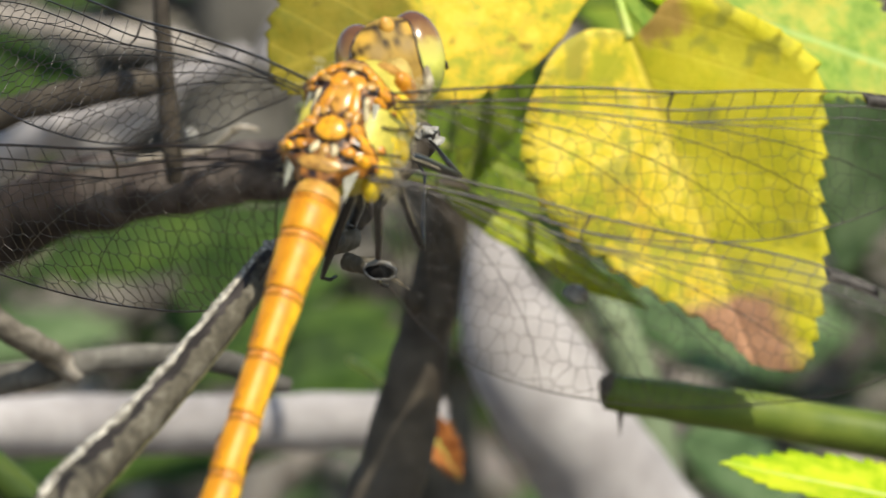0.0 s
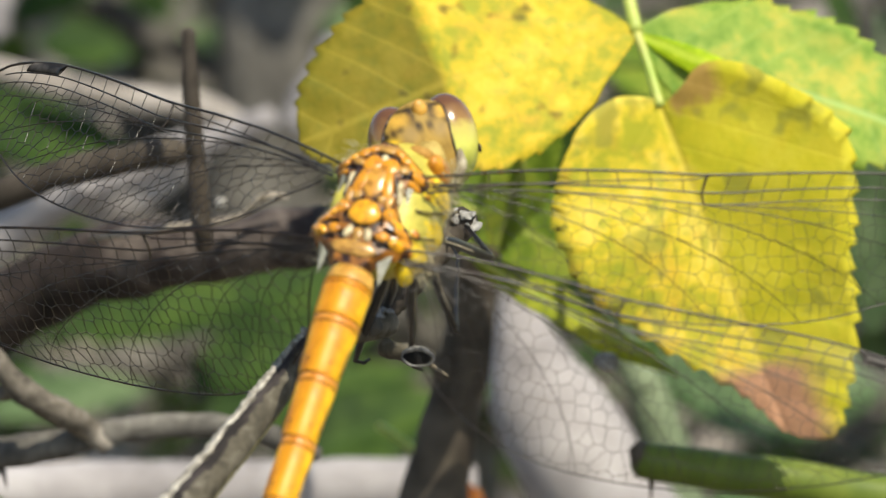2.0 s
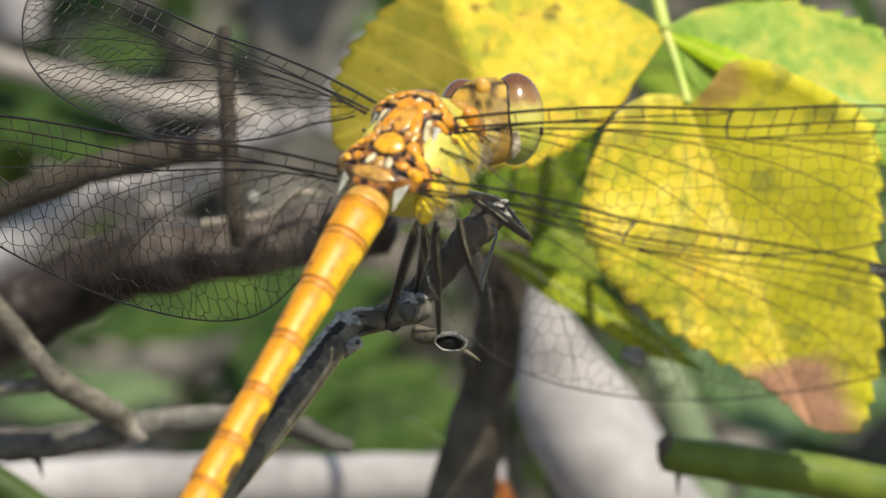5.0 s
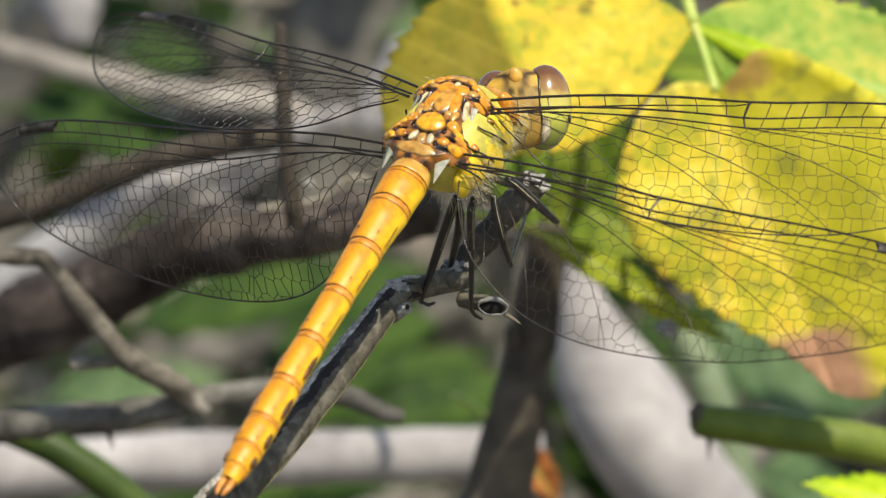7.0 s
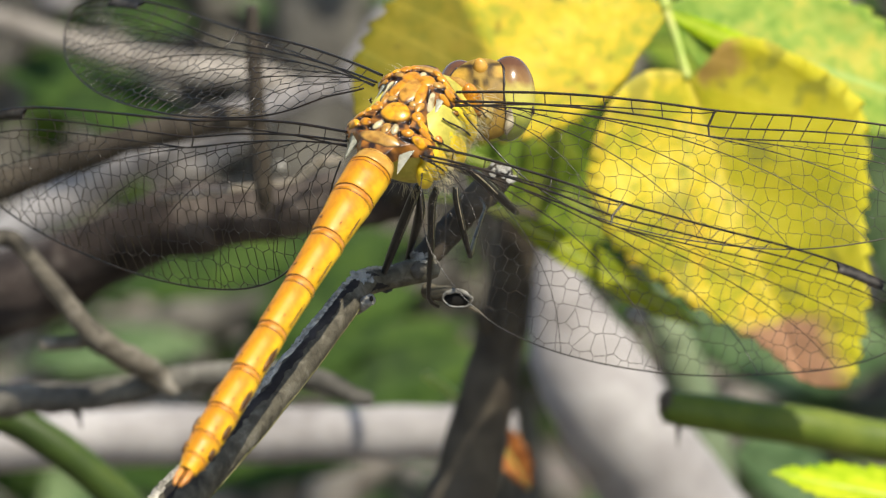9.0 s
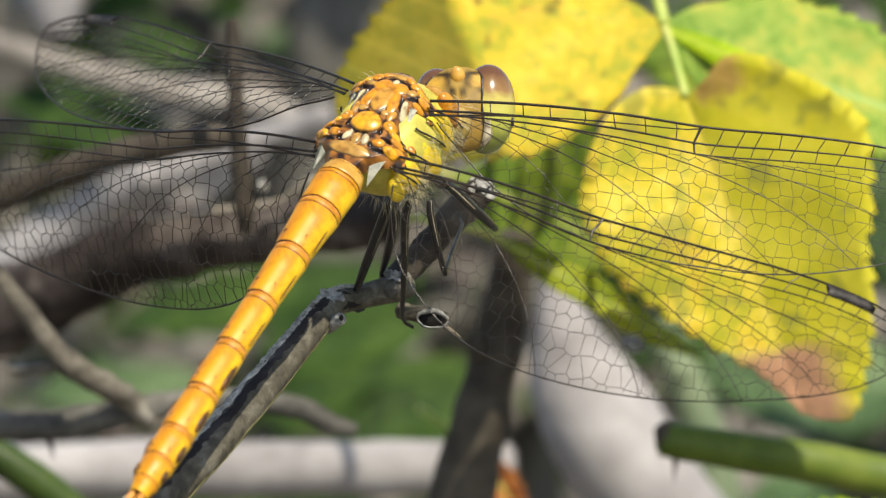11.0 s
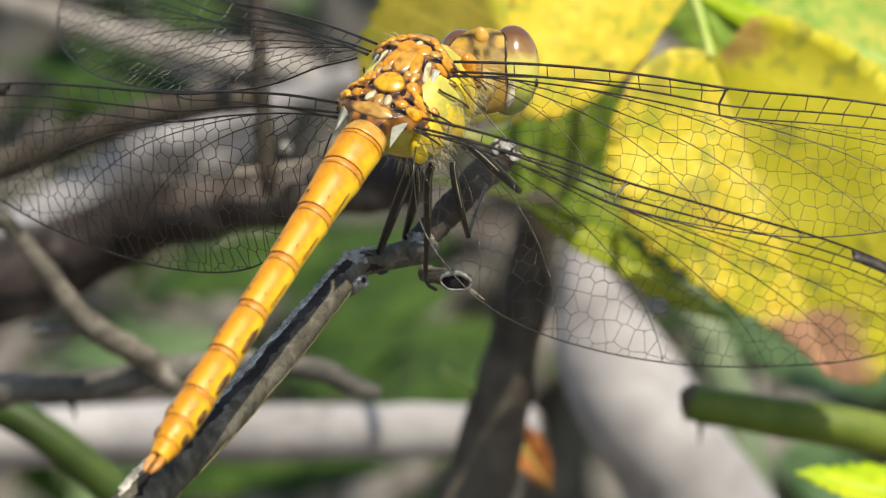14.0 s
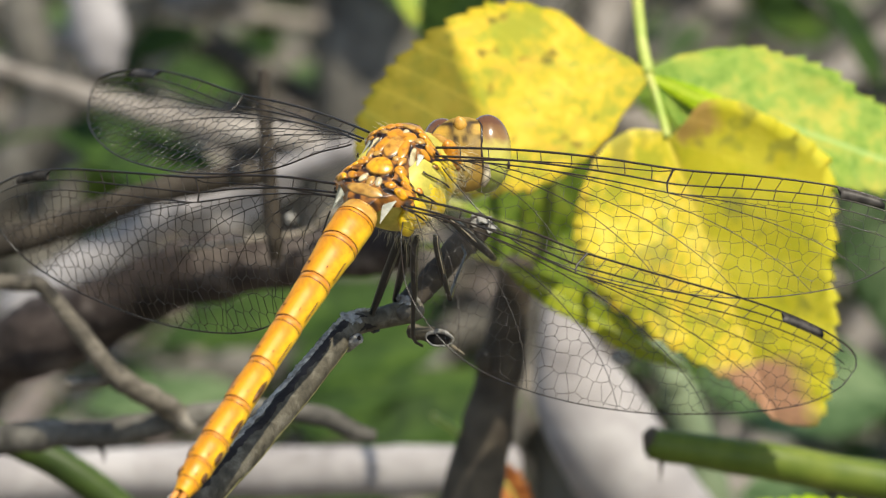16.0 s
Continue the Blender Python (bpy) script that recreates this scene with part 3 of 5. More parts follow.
def build_perch():
    """The lichen-spotted twig on which the insect sits, with its broken fork and hollow stub."""
    perch = tagged(new("perch_twig"), "weathered grey-black twig with a broken fork and a hollow stub", "twig")
    perch.location = V(0, 0, 0)
    inv = Matrix.Translation(-V(0, 0, 0))

    def add(name, bm, mat, label=""):
        bmesh.ops.transform(bm, matrix=inv, verts=bm.verts)
        return part(name, bm, mat, perch, label)

    main = [(*(-25.77, -26.37, -24.00), 1.9), (*(-17.94, -17.67, -12.00), 1.55), (*(-14.84, -14.06, -7.00), 1.42), (*(-11.61, -10.62, -2.00), 1.2), (*(-8.85, -7.21, 2.50), 1.1), (*(-6.44, -4.02, 6.50), 1.0), (*(-4.99, -2.23, 9.00), 0.9), (*(-3.28, -1.72, 10.50), 0.82), (*(-1.53, -1.31, 11.50), 0.9), (*(-0.67, -1.10, 12.00), 0.75)]
    main = [(*q[:3], q[3] * 0.9) for q in main]
    add("stem", branch(main, 120, 24, 0.07, 900, 41), BARK_PERCH)
    a, b = Vector(main[0][:3]), Vector(rooted(-170, -40))
    add("lower_stem", branch([(*a, main[0][3]), (*(a * 0.75 + b * 0.25 + Vector((-14, 0, -8))), 2.8), (*(a * 0.4 + b * 0.6 + Vector((-8, 0, -4))), 4.0), (*b, 5.5)], 40, 14, 0.15, 300, 42), BARK_PERCH)
    add("upper_fork", branch([(*(-1.73, -1.05, 12.00), 0.85), (*(-0.14, 0.63, 13.00), 0.8), (*(1.46, 2.47, 14.00), 0.85), (*(3.08, 4.17, 15.00), 1.05), (*(3.61, 4.94, 15.00), 0.9)], 30, 14, 0.25, 1200, 43), BARK_BROWN)
    add("side_shoot", branch([(*(-1.19, -2.53, 11.50), 0.5), (*(0.32, -2.85, 11.00), 0.52), (*(1.59, -3.00, 10.50), 0.4)], 16, 12, 0.2, 1200, 45), BARK_PERCH)
    bm = bmesh.new()
    ring = []
    for i in range(33):
        a = i * math.pi / 16
        ragged = 1 + 0.16 * noise.noise(Vector((math.cos(a) * 1.7, math.sin(a) * 1.7, 4)))
        ring.append((V(0.78, -3.07, 9.6) + (RIGHT * math.cos(a) * 0.00088 + UP * math.sin(a) * 0.00050 + RIGHT * math.sin(a) * -0.00012) * ragged, 0.00005 + 0.00011 * max(0, math.sin(a + 0.3)) * ragged))
    tube_into(bm, ring, 7, 0.5, 3000, cap=False)
    add("hollow_rim", bm, LICHEN, "pale rim of a hollow stub")
    bm = bmesh.new()
    ball_into(bm, V(*(0.75, -3.07, 10.10)), (0.00082, 0.0004, 0.00055), bumpy=0.2)
    add("hollow", bm, BARK_DARK, "black inside of the stub")
    bm = bmesh.new()
    tube_into(bm, [(V(*q[:3]), q[3] * 0.001) for q in spline([(*(1.52, -3.49, 10.00), 0.16), (*(2.03, -3.81, 9.60), 0.12), (*(2.50, -4.13, 9.40), 0.03)], 8)], 6)
    add("spur", bm, BARK_TWIG)
    crest = spline(main, 400)

    def band(lo, hi, lift, ragged, first, last, bumps, seed):
        """A strip of bark along the twig, between two angles from the side that faces out towards its upper edge."""
        bm = bmesh.new()
        rows = []
        for i in range(first, last):
            q = crest[i]
            d = Vector(crest[min(i + 1, 400)][:3]) - Vector(crest[i - 1][:3])
            d.normalize()
            face = (Vector((0, 0, -1)) - d * d.dot(Vector((0, 0, -1)))).normalized()
            edge = face.cross(d)
            if edge.y < 0:
                edge.negate()
            s = i * 0.055
            a = lo + ragged * (noise.noise(Vector((s, seed, 0))) + 0.6 * noise.noise(Vector((s * 4, seed, 3))))
            b = hi + ragged * (noise.noise(Vector((s, seed, 7))) + 0.6 * noise.noise(Vector((s * 4, seed, 9))))
            taper = min(1.0, (i - first) / 14, (last - 1 - i) / 14)
            b = a + (b - a) * taper
            row = []
            for j in range(9):
                an = radians(a + (b - a) * j / 8)
                rise = lift * min(1.0, j, 8 - j) + bumps * noise.noise(Vector((s * 6, j * 0.9, seed))) * min(1.0, j, 8 - j)
                o = face * math.cos(an) + edge * math.sin(an)
                row.append(bm.verts.new(V(*(Vector(q[:3]) + o * q[3] * (1.0 + rise)))))
            rows.append(row)
        for r0, r1 in zip(rows, rows[1:]):
            for j in range(8):
                bm.faces.new((r0[j], r0[j + 1], r1[j + 1], r1[j]))
        bmesh.ops.recalc_face_normals(bm, faces=bm.faces[:])
        return bm

    # dark bark stripe that also stands in for the shadow of the abdomen
    add("bark_strip", band(14, 46, 0.04, 24, 60, 285, 0.03, 2), BARK_DARK, "long black strip of bark, with the abdomen's shadow painted into it")
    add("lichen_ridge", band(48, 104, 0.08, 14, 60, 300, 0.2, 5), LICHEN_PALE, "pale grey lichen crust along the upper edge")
    add("bark_rim", band(-86, -72, 0.03, 14, 80, 290, 0.02, 8), RIM_WOOD, "thin yellowish edge of bare wood")
    add("bark_patch", band(-50, -20, 0.04, 16, 262, 300, 0.02, 11), BARK_DARK, "dark patch of bark")
    bm = bmesh.new()
    rng = random.Random(9)
    for k in range(420):
        q = crest[rng.randrange(120, 330)]
        turn = radians(rng.gauss(120, 22))
        out = (RIGHT * math.cos(turn) * 0.8 + UP * math.sin(turn) * 0.8 - AWAY * rng.uniform(0.0, 0.5)).normalized()
        if noise.noise(Vector(q[:3]) * 0.45 + Vector((3, 0, 0))) > rng.uniform(-0.35, 0.4):
            flake_into(bm, V(*q[:3]) + out * q[3] * 0.00099, rng.uniform(0.05, 0.13) * 0.001, out, rng)
    for place, spread, count in (((-5.20, -1.77, 8.20), 0.6, 26), ((-1.50, -0.46, 10.80), 0.5, 18), ((3.28, 4.91, 14.00), 0.6, 12), ((3.84, 4.52, 14.20), 0.4, 5)):
        for _ in range(count):
            at = V(*place) + (RIGHT * rng.gauss(0, 1) + UP * rng.gauss(0, 0.5) + AWAY * rng.gauss(0, 0.2)) * spread * 0.0006
            s = rng.uniform(0.10, 0.26) * 0.001
            flake_into(bm, at, s * 1.2, (UP * rng.uniform(0.3, 1) - AWAY * rng.uniform(0.3, 1) + RIGHT * rng.uniform(-0.7, 0.7)).normalized(), rng)
    add("lichen", bm, LICHEN, "whitish lichen crust")
    bm = branch([(-5.30, -3.75, 8.00, 0.3), (-4.80, -3.30, 7.30, 0.38), (-4.45, -3.05, 6.80, 0.36)], 8, 10, 0.2, 1500, 47)
    add("bud_scar", bm, LICHEN, "pale bud scar with a dark pore")
    bm = bmesh.new()
    ball_into(bm, V(*(-4.40, -3.02, 6.46)), (0.00013, 0.00013, 0.00018))
    add("pore", bm, BARK_DARK)
    bm = bmesh.new()
    ball_into(bm, V(*(-1.64, -1.31, 10.50)), (0.00050, 0.0004, 0.00050), bumpy=0.35)
    add("knot", bm, BARK_GREY, "round dark knot")
    return perch


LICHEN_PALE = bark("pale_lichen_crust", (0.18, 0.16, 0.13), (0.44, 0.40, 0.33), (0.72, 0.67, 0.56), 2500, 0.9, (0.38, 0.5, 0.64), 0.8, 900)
RIM_WOOD = bark("bare_wood_rim", (0.10, 0.09, 0.04), (0.20, 0.18, 0.08), (0.34, 0.31, 0.15), 1500, 0.7, (0.36, 0.5, 0.66), 0.3, 400)
LICHEN = bark("lichen_crust", (0.09, 0.085, 0.075), (0.26, 0.25, 0.23), (0.50, 0.49, 0.46), 2500, 0.9, (0.36, 0.5, 0.66), 0.8, 900)
PERCH_TWIG = build_perch()


# ---- leaves ----
def build_compound_leaf():
    """The yellowing compound leaf: three leaflets on one stalk."""
    thing = tagged(new("compound_leaf"), "yellowing compound leaf with three toothed leaflets on a green stalk", "leaf", "leaves")
    node = (14.38, 15.29, 25.00)
    thing.location = V(*node)
    inv = Matrix.Translation(-V(*node))

    def add(name, bm, mat, at=None, label=""):
        ob = part(name, bm, mat, thing, label)
        if at is not None:
            ob.matrix_basis = inv @ at
        return ob

    # hanging heart-shaped leaflet
    left = [(-0.6, 0.15), (-1.5, 2.2), (-1.0, 4.6), (1.2, 7.0), (4.2, 8.6), (8.8, 8.0), (13.4, 5.2), (18.1, 1.7), (21.2, 0.2)]
    right = [(0.0, 0.15), (-0.7, 1.5), (-1.6, 3.2), (-0.8, 5.4), (2.0, 8.0), (5.2, 9.7), (9.3, 8.7), (12.6, 7.2), (16.3, 6.3), (20.3, 4.3), (22.4, 2.6), (21.8, 0.6)]
    b, t = (15.68, 10.82, 23.00), (23.51, -8.96, 27.00)
    ob = add("leaflet", blade(right, left, 26, 0.5, (0.22, 0.20), 0.02, 0.5, 130, 9, 1), LEAF_MAIN, laid(b, t, (-0.15, 0.35, -1)), "yellow heart-shaped leaflet, green-mottled, with a withered brown tip")
    # blotched leaflet
    tip = (-4.87, 10.29, 17.00)
    n = gap(node, tip)
    up = [(0, 0.2), (0.08 * n, 2.4), (0.22 * n, 6.2), (0.4 * n, 8.0), (0.62 * n, 7.4), (0.8 * n, 6.0), (0.95 * n, 3.2), (n, 0.1)]
    lo = [(0, 0.2), (0.12 * n, 2.2), (0.3 * n, 4.9), (0.5 * n, 5.9), (0.68 * n, 5.2), (0.85 * n, 3.6), (0.97 * n, 1.4), (n, 0.1)]
    add("leaflet", blade(lo, up, 22, 0.5, (-0.15, 0.10), 0.0, 0.5, 100, 8, 5, crease=(0.57 * n, 0.35)), LEAF_LEFT, laid(node, tip, (-0.1, 0.45, -1)), "yellow leaflet with dark spots, its outer end coloured olive as if shaded")
    # pale green leaflet
    tip = (35.73, 7.68, 26.00)
    n = gap(node, tip)
    add("leaflet", blade([(a, w) for a, w in oval(n, 5.2)], [(a, w) for a, w in oval(n, 3.9)], 20, 0.55, (0.05, -0.2), 0.0, 0.6, 90, 8, 9), LEAF_PALE, laid(node, tip, (0.1, 0.6, -1)), "pale green leaflet with yellow flecks")
    # rolled lime-green edge
    tip = (27.0, 9.4, 22.50)
    n = gap(node, tip)
    add("rolled_edge", blade(oval(n, 0.75), oval(n, 0.95), 18, 0.12, (-0.3, -0.3), 0.0, 0.2, 50, 5, 11), LEAF_LIME, laid(node, tip, (-0.2, 0.2, -1)), "rolled lime-green leaf edge")
    # stalks
    for rows, r in (([(12.66, 36.88, 30.00), (13.22, 25.54, 28.00), (13.84, 18.31, 26.50), node], 0.45), ([node, (14.96, 13.58, 24.50), b, ], 0.33)):
        bm = bmesh.new()
        tube_into(bm, [(V(*q[:3]), q[3] * 0.001) for q in spline([(*q, r) for q in rows], 16)], 10, 0.08, 600)
        bmesh.ops.transform(bm, matrix=inv, verts=bm.verts)
        add("stalk", bm, STALK)
    return thing


build_compound_leaf()


def leaf(label, base, tip, half, mat, face=(0, 0.5, -1), fold=(0.2, 0.2), seed=0, curl=0.05, teeth=18, bite=0.35, wide=None, group="leaves"):
    n, deep = gap(base, tip), "deep" in group
    ob = link("leaf", blade(oval(n, half), oval(n, wide or half), teeth, bite, fold, curl, 0.4, 60, 6, seed), mat)
    ob.matrix_basis = laid(base, tip, face)
    rib = bmesh.new()
    tube_into(rib, [(Vector((0, n * k / 12, -curl * (k / 12) ** 2 * n - 0.05)) * 0.001, (0.24 - 0.017 * k) * 0.001) for k in range(13)], 6)
    part("midrib", rib, mat if deep else STALK, ob)
    stalk = bmesh.new()
    tube_into(stalk, [(Vector((0.1 * k, -0.9 * k, -0.25 * k * k * 0.3)) * 0.001, 0.00026) for k in range(7)], 6)
    part("stalk", stalk, mat if deep else STALK, ob)
    return tagged(ob, label, "leaf", group)


leaf("bright lime-green toothed leaf in full sun", (37.38, -17.94, 26.00), (21.34, -13.68, 26.00), 3.2, LEAF_LIME, (0, 1, -0.55), (0.1, 0.1), 21, 0.06, 18, 0.5)
leaf("narrow olive-green leaf hanging behind the perch", (4.22, 2.27, 34.00), (17.26, -5.37, 38.00), 1.05, LEAF_OLIVE, (0.2, 0.5, -1), (0.3, -0.3), 23, 0.0, 6, 0.08)
leaf("soft yellow-green leaf behind the insect", (1.2, 6.6, 50.00), (14.0, 1.4, 52.00), 3.4, LEAF_FRESH, (0, 0.3, -1), (0.2, -0.2), 25)
leaf("fresh green leaf between the yellow leaflets", (9.27, 12.58, 40.00), (5.94, 1.64, 42.00), 2.1, LEAF_FRESH, (0.3, 0.3, -1), (0.2, 0.2), 27)
leaf("rusty dead leaf caught between the stems", (2.87, -12.40, 58.00), (6.22, -16.88, 58.00), 1.2, LEAF_RUST, (0, 0.6, -1), (0.4, 0.4), 29, 0.2)

# pale round bud
bud = bmesh.new()
ball_into(bud, V(*(12.61, -4.34, 28.00)), (0.00085, 0.0007, 0.00065), bumpy=0.3)
tagged(link("bud", bud, LICHEN), "small pale pinkish bud", "bud")
bud = bmesh.new()
ball_into(bud, V(*(-10.65, 5.39, 30.00)), (0.0005, 0.0004, 0.0004), bumpy=0.4)
tagged(link("bud", bud, LICHEN), "small white lichen knob", "bud")

# broad leaves deeper in the bush: base, tip, half width, kind
DEEP = [
    ((-40.20, 15.64, 153.00), (-22.46, 11.81, 162.00), 4.00, LEAF_GREEN), ((-36.14, 24.14, 216.00), (-26.80, 23.03, 216.00), 3.25, LEAF_GREEN),
    ((-32.55, -4.20, 180.00), (-4.09, 2.44, 189.00), 4.25, LEAF_GREEN), ((-16.96, -11.15, 171.00), (2.05, -6.26, 176.40), 2.75, LEAF_GREEN),
    ((-16.29, -3.35, 212.40), (-4.31, -0.09, 216.00), 2.75, LEAF_GREEN), ((-42.28, -11.18, 198.00), (-24.48, -8.62, 201.60), 3.25, LEAF_BLUE),
    ((21.83, 18.90, 198.00), (12.97, -4.45, 205.20), 6.25, LEAF_GREEN), ((21.06, -8.09, 162.00), (41.49, -8.19, 165.60), 8.12, LEAF_BLUE),
    ((38.65, 16.21, 135.00), (38.18, -4.06, 140.40), 5.25, LEAF_BLUE), ((14.89, -6.52, 198.00), (28.89, -4.45, 201.60), 4.25, LEAF_GREEN),
]
DEEPER = [
    ((13.2, 18.6, 108.00), (26.5, 14.2, 110.00), 4.2, LEAF_FRESH), ((19.5, 16.0, 96.00), (29.0, 12.0, 98.00), 2.4, LEAF_GREEN),
    ((-18.31, -8.00, 150.00), (-3.26, -3.00, 155.00), 4.6, LEAF_GREEN), ((-11.27, -15.04, 150.00), (3.87, -8.60, 155.00), 4.4, LEAF_GREEN), ((-33.84, 12.07, 130.00), (-22.08, 11.72, 135.00), 3.8, LEAF_GREEN),
    ((24.57, 22.25, 171.00), (23.13, 7.29, 172.80), 4.50, LEAF_GREEN), ((2.03, 28.12, 108.00), (-4.44, 21.02, 111.60), 4.00, LEAF_GREEN),
    ((-6.30, 29.90, 118.80), (-3.28, 22.91, 118.80), 2.50, LEAF_PALE), ((-42.22, 27.74, 234.00), (-32.15, 30.27, 234.00), 3.00, LEAF_GREEN),
    ((32.38, 27.56, 144.00), (39.02, 20.04, 151.20), 3.75, LEAF_GREEN), ((23.77, -17.42, 126.00), (34.42, -21.21, 129.60), 4.25, LEAF_BLUE),
    ((-7.98, -19.16, 171.00), (-35.35, -21.34, 176.40), 3.50, LEAF_GREEN), ((-19.40, -12.64, 180.00), (-0.37, -8.68, 187.20), 4.00, LEAF_GREEN),
]
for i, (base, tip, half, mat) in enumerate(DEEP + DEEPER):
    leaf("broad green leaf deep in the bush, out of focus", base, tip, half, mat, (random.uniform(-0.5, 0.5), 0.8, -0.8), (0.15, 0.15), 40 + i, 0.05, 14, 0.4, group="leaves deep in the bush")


def build_thicket():
    """Leaves and dead sticks that fill the bush behind all the rest, one mesh of each."""
    rng = random.Random(7)
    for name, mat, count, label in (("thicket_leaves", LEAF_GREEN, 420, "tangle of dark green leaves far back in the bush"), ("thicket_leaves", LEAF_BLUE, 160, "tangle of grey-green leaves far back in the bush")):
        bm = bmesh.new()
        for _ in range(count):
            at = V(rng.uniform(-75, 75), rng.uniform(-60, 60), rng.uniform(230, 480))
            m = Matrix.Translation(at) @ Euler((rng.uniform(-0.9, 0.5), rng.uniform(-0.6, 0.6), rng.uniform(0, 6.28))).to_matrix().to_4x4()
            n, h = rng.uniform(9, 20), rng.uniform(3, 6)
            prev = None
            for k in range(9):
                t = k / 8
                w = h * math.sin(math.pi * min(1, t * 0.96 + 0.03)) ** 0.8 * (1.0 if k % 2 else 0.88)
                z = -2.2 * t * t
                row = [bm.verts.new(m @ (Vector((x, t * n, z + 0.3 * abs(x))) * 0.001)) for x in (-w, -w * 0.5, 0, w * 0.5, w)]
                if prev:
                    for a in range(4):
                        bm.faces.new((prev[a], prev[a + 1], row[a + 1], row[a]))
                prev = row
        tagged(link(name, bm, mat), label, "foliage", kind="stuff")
    for mat, count, label in ((WOOD_BEIGE, 46, "pale dead stick crossing far back in the bush"), (BARK_GREY, 40, "grey dead stick crossing far back in the bush")):
        for i in range(count):
            bm = bmesh.new()
            x, y, z = rng.uniform(-70, 70), rng.uniform(-50, 50), rng.uniform(190, 430)
            dx, dy = rng.uniform(-60, 60), rng.uniform(-60, 60)
            r = rng.uniform(0.7, 3.2)
            rows = [(V(*q[:3]), q[3] * 0.001) for q in spline([(x - dx, y - dy, z, r * 1.1), (x + rng.uniform(-6, 6), y + rng.uniform(-6, 6), z + 5, r), (x + dx, y + dy, z + rng.uniform(-20, 20), r * 0.7)], 14)]
            tube_into(bm, rows, 8, 0.2, 200, seed=i)
            stick = tagged(link("dead_stick", bm, mat), label, "stick", "dead sticks far back")
            mid, far = Vector(rows[7][0]), (rows[9][0] - rows[7][0]).normalized()
            lean = (far + far.orthogonal().normalized() * rng.choice((-0.9, 0.9))).normalized()
            bm = bmesh.new()
            tube_into(bm, [(mid + lean * u * 0.012, r * 0.001 * (0.55 - 0.3 * u)) for u in (0, 0.25, 0.5, 0.75, 1.0)], 7, 0.2, 200, seed=i)
            part("side_twig", bm, mat, stick)


build_thicket()


def build_bush_stems():
    """The woody stems that carry the thicket, from the ground up."""
    rng = random.Random(23)
    for i in range(22):
        side = i < 10
        x = rng.choice((-1, 1)) * rng.uniform(80, 120) if side else rng.uniform(-70, 70)
        z, top = rng.uniform(240, 460), (rng.uniform(20, 90) if side else rng.uniform(-75, -55))
        foot = rooted(x * 1.8 + rng.uniform(-60, 60), rng.uniform(230, 420))
        mid = ((x + foot[0]) / 2 + rng.uniform(-25, 25), (top + foot[1]) / 2, (z + foot[2]) / 2 + rng.uniform(-30, 30))
        stem_ob = stem("bush_stem", "grey-brown woody stem of the bush, rooted in the litter", [(*foot, 5.5), (*mid, 4.0), (x, top, z, 2.4)], BARK_GREY if i % 2 else BARK_BROWN, 30, 0.15, 200, 60 + i, group="stems of the bush")
        bm = branch([(*mid, 2.2), (mid[0] + rng.uniform(-30, 30), mid[1] + 60, mid[2] + 20, 1.6), (mid[0] + rng.uniform(-60, 60), min(top, mid[1] + 130), mid[2] + 40, 0.9)], 14, 10, 0.15, 200, 90 + i)
        part("side_branch", bm, BARK_BROWN, stem_ob)


build_bush_stems()


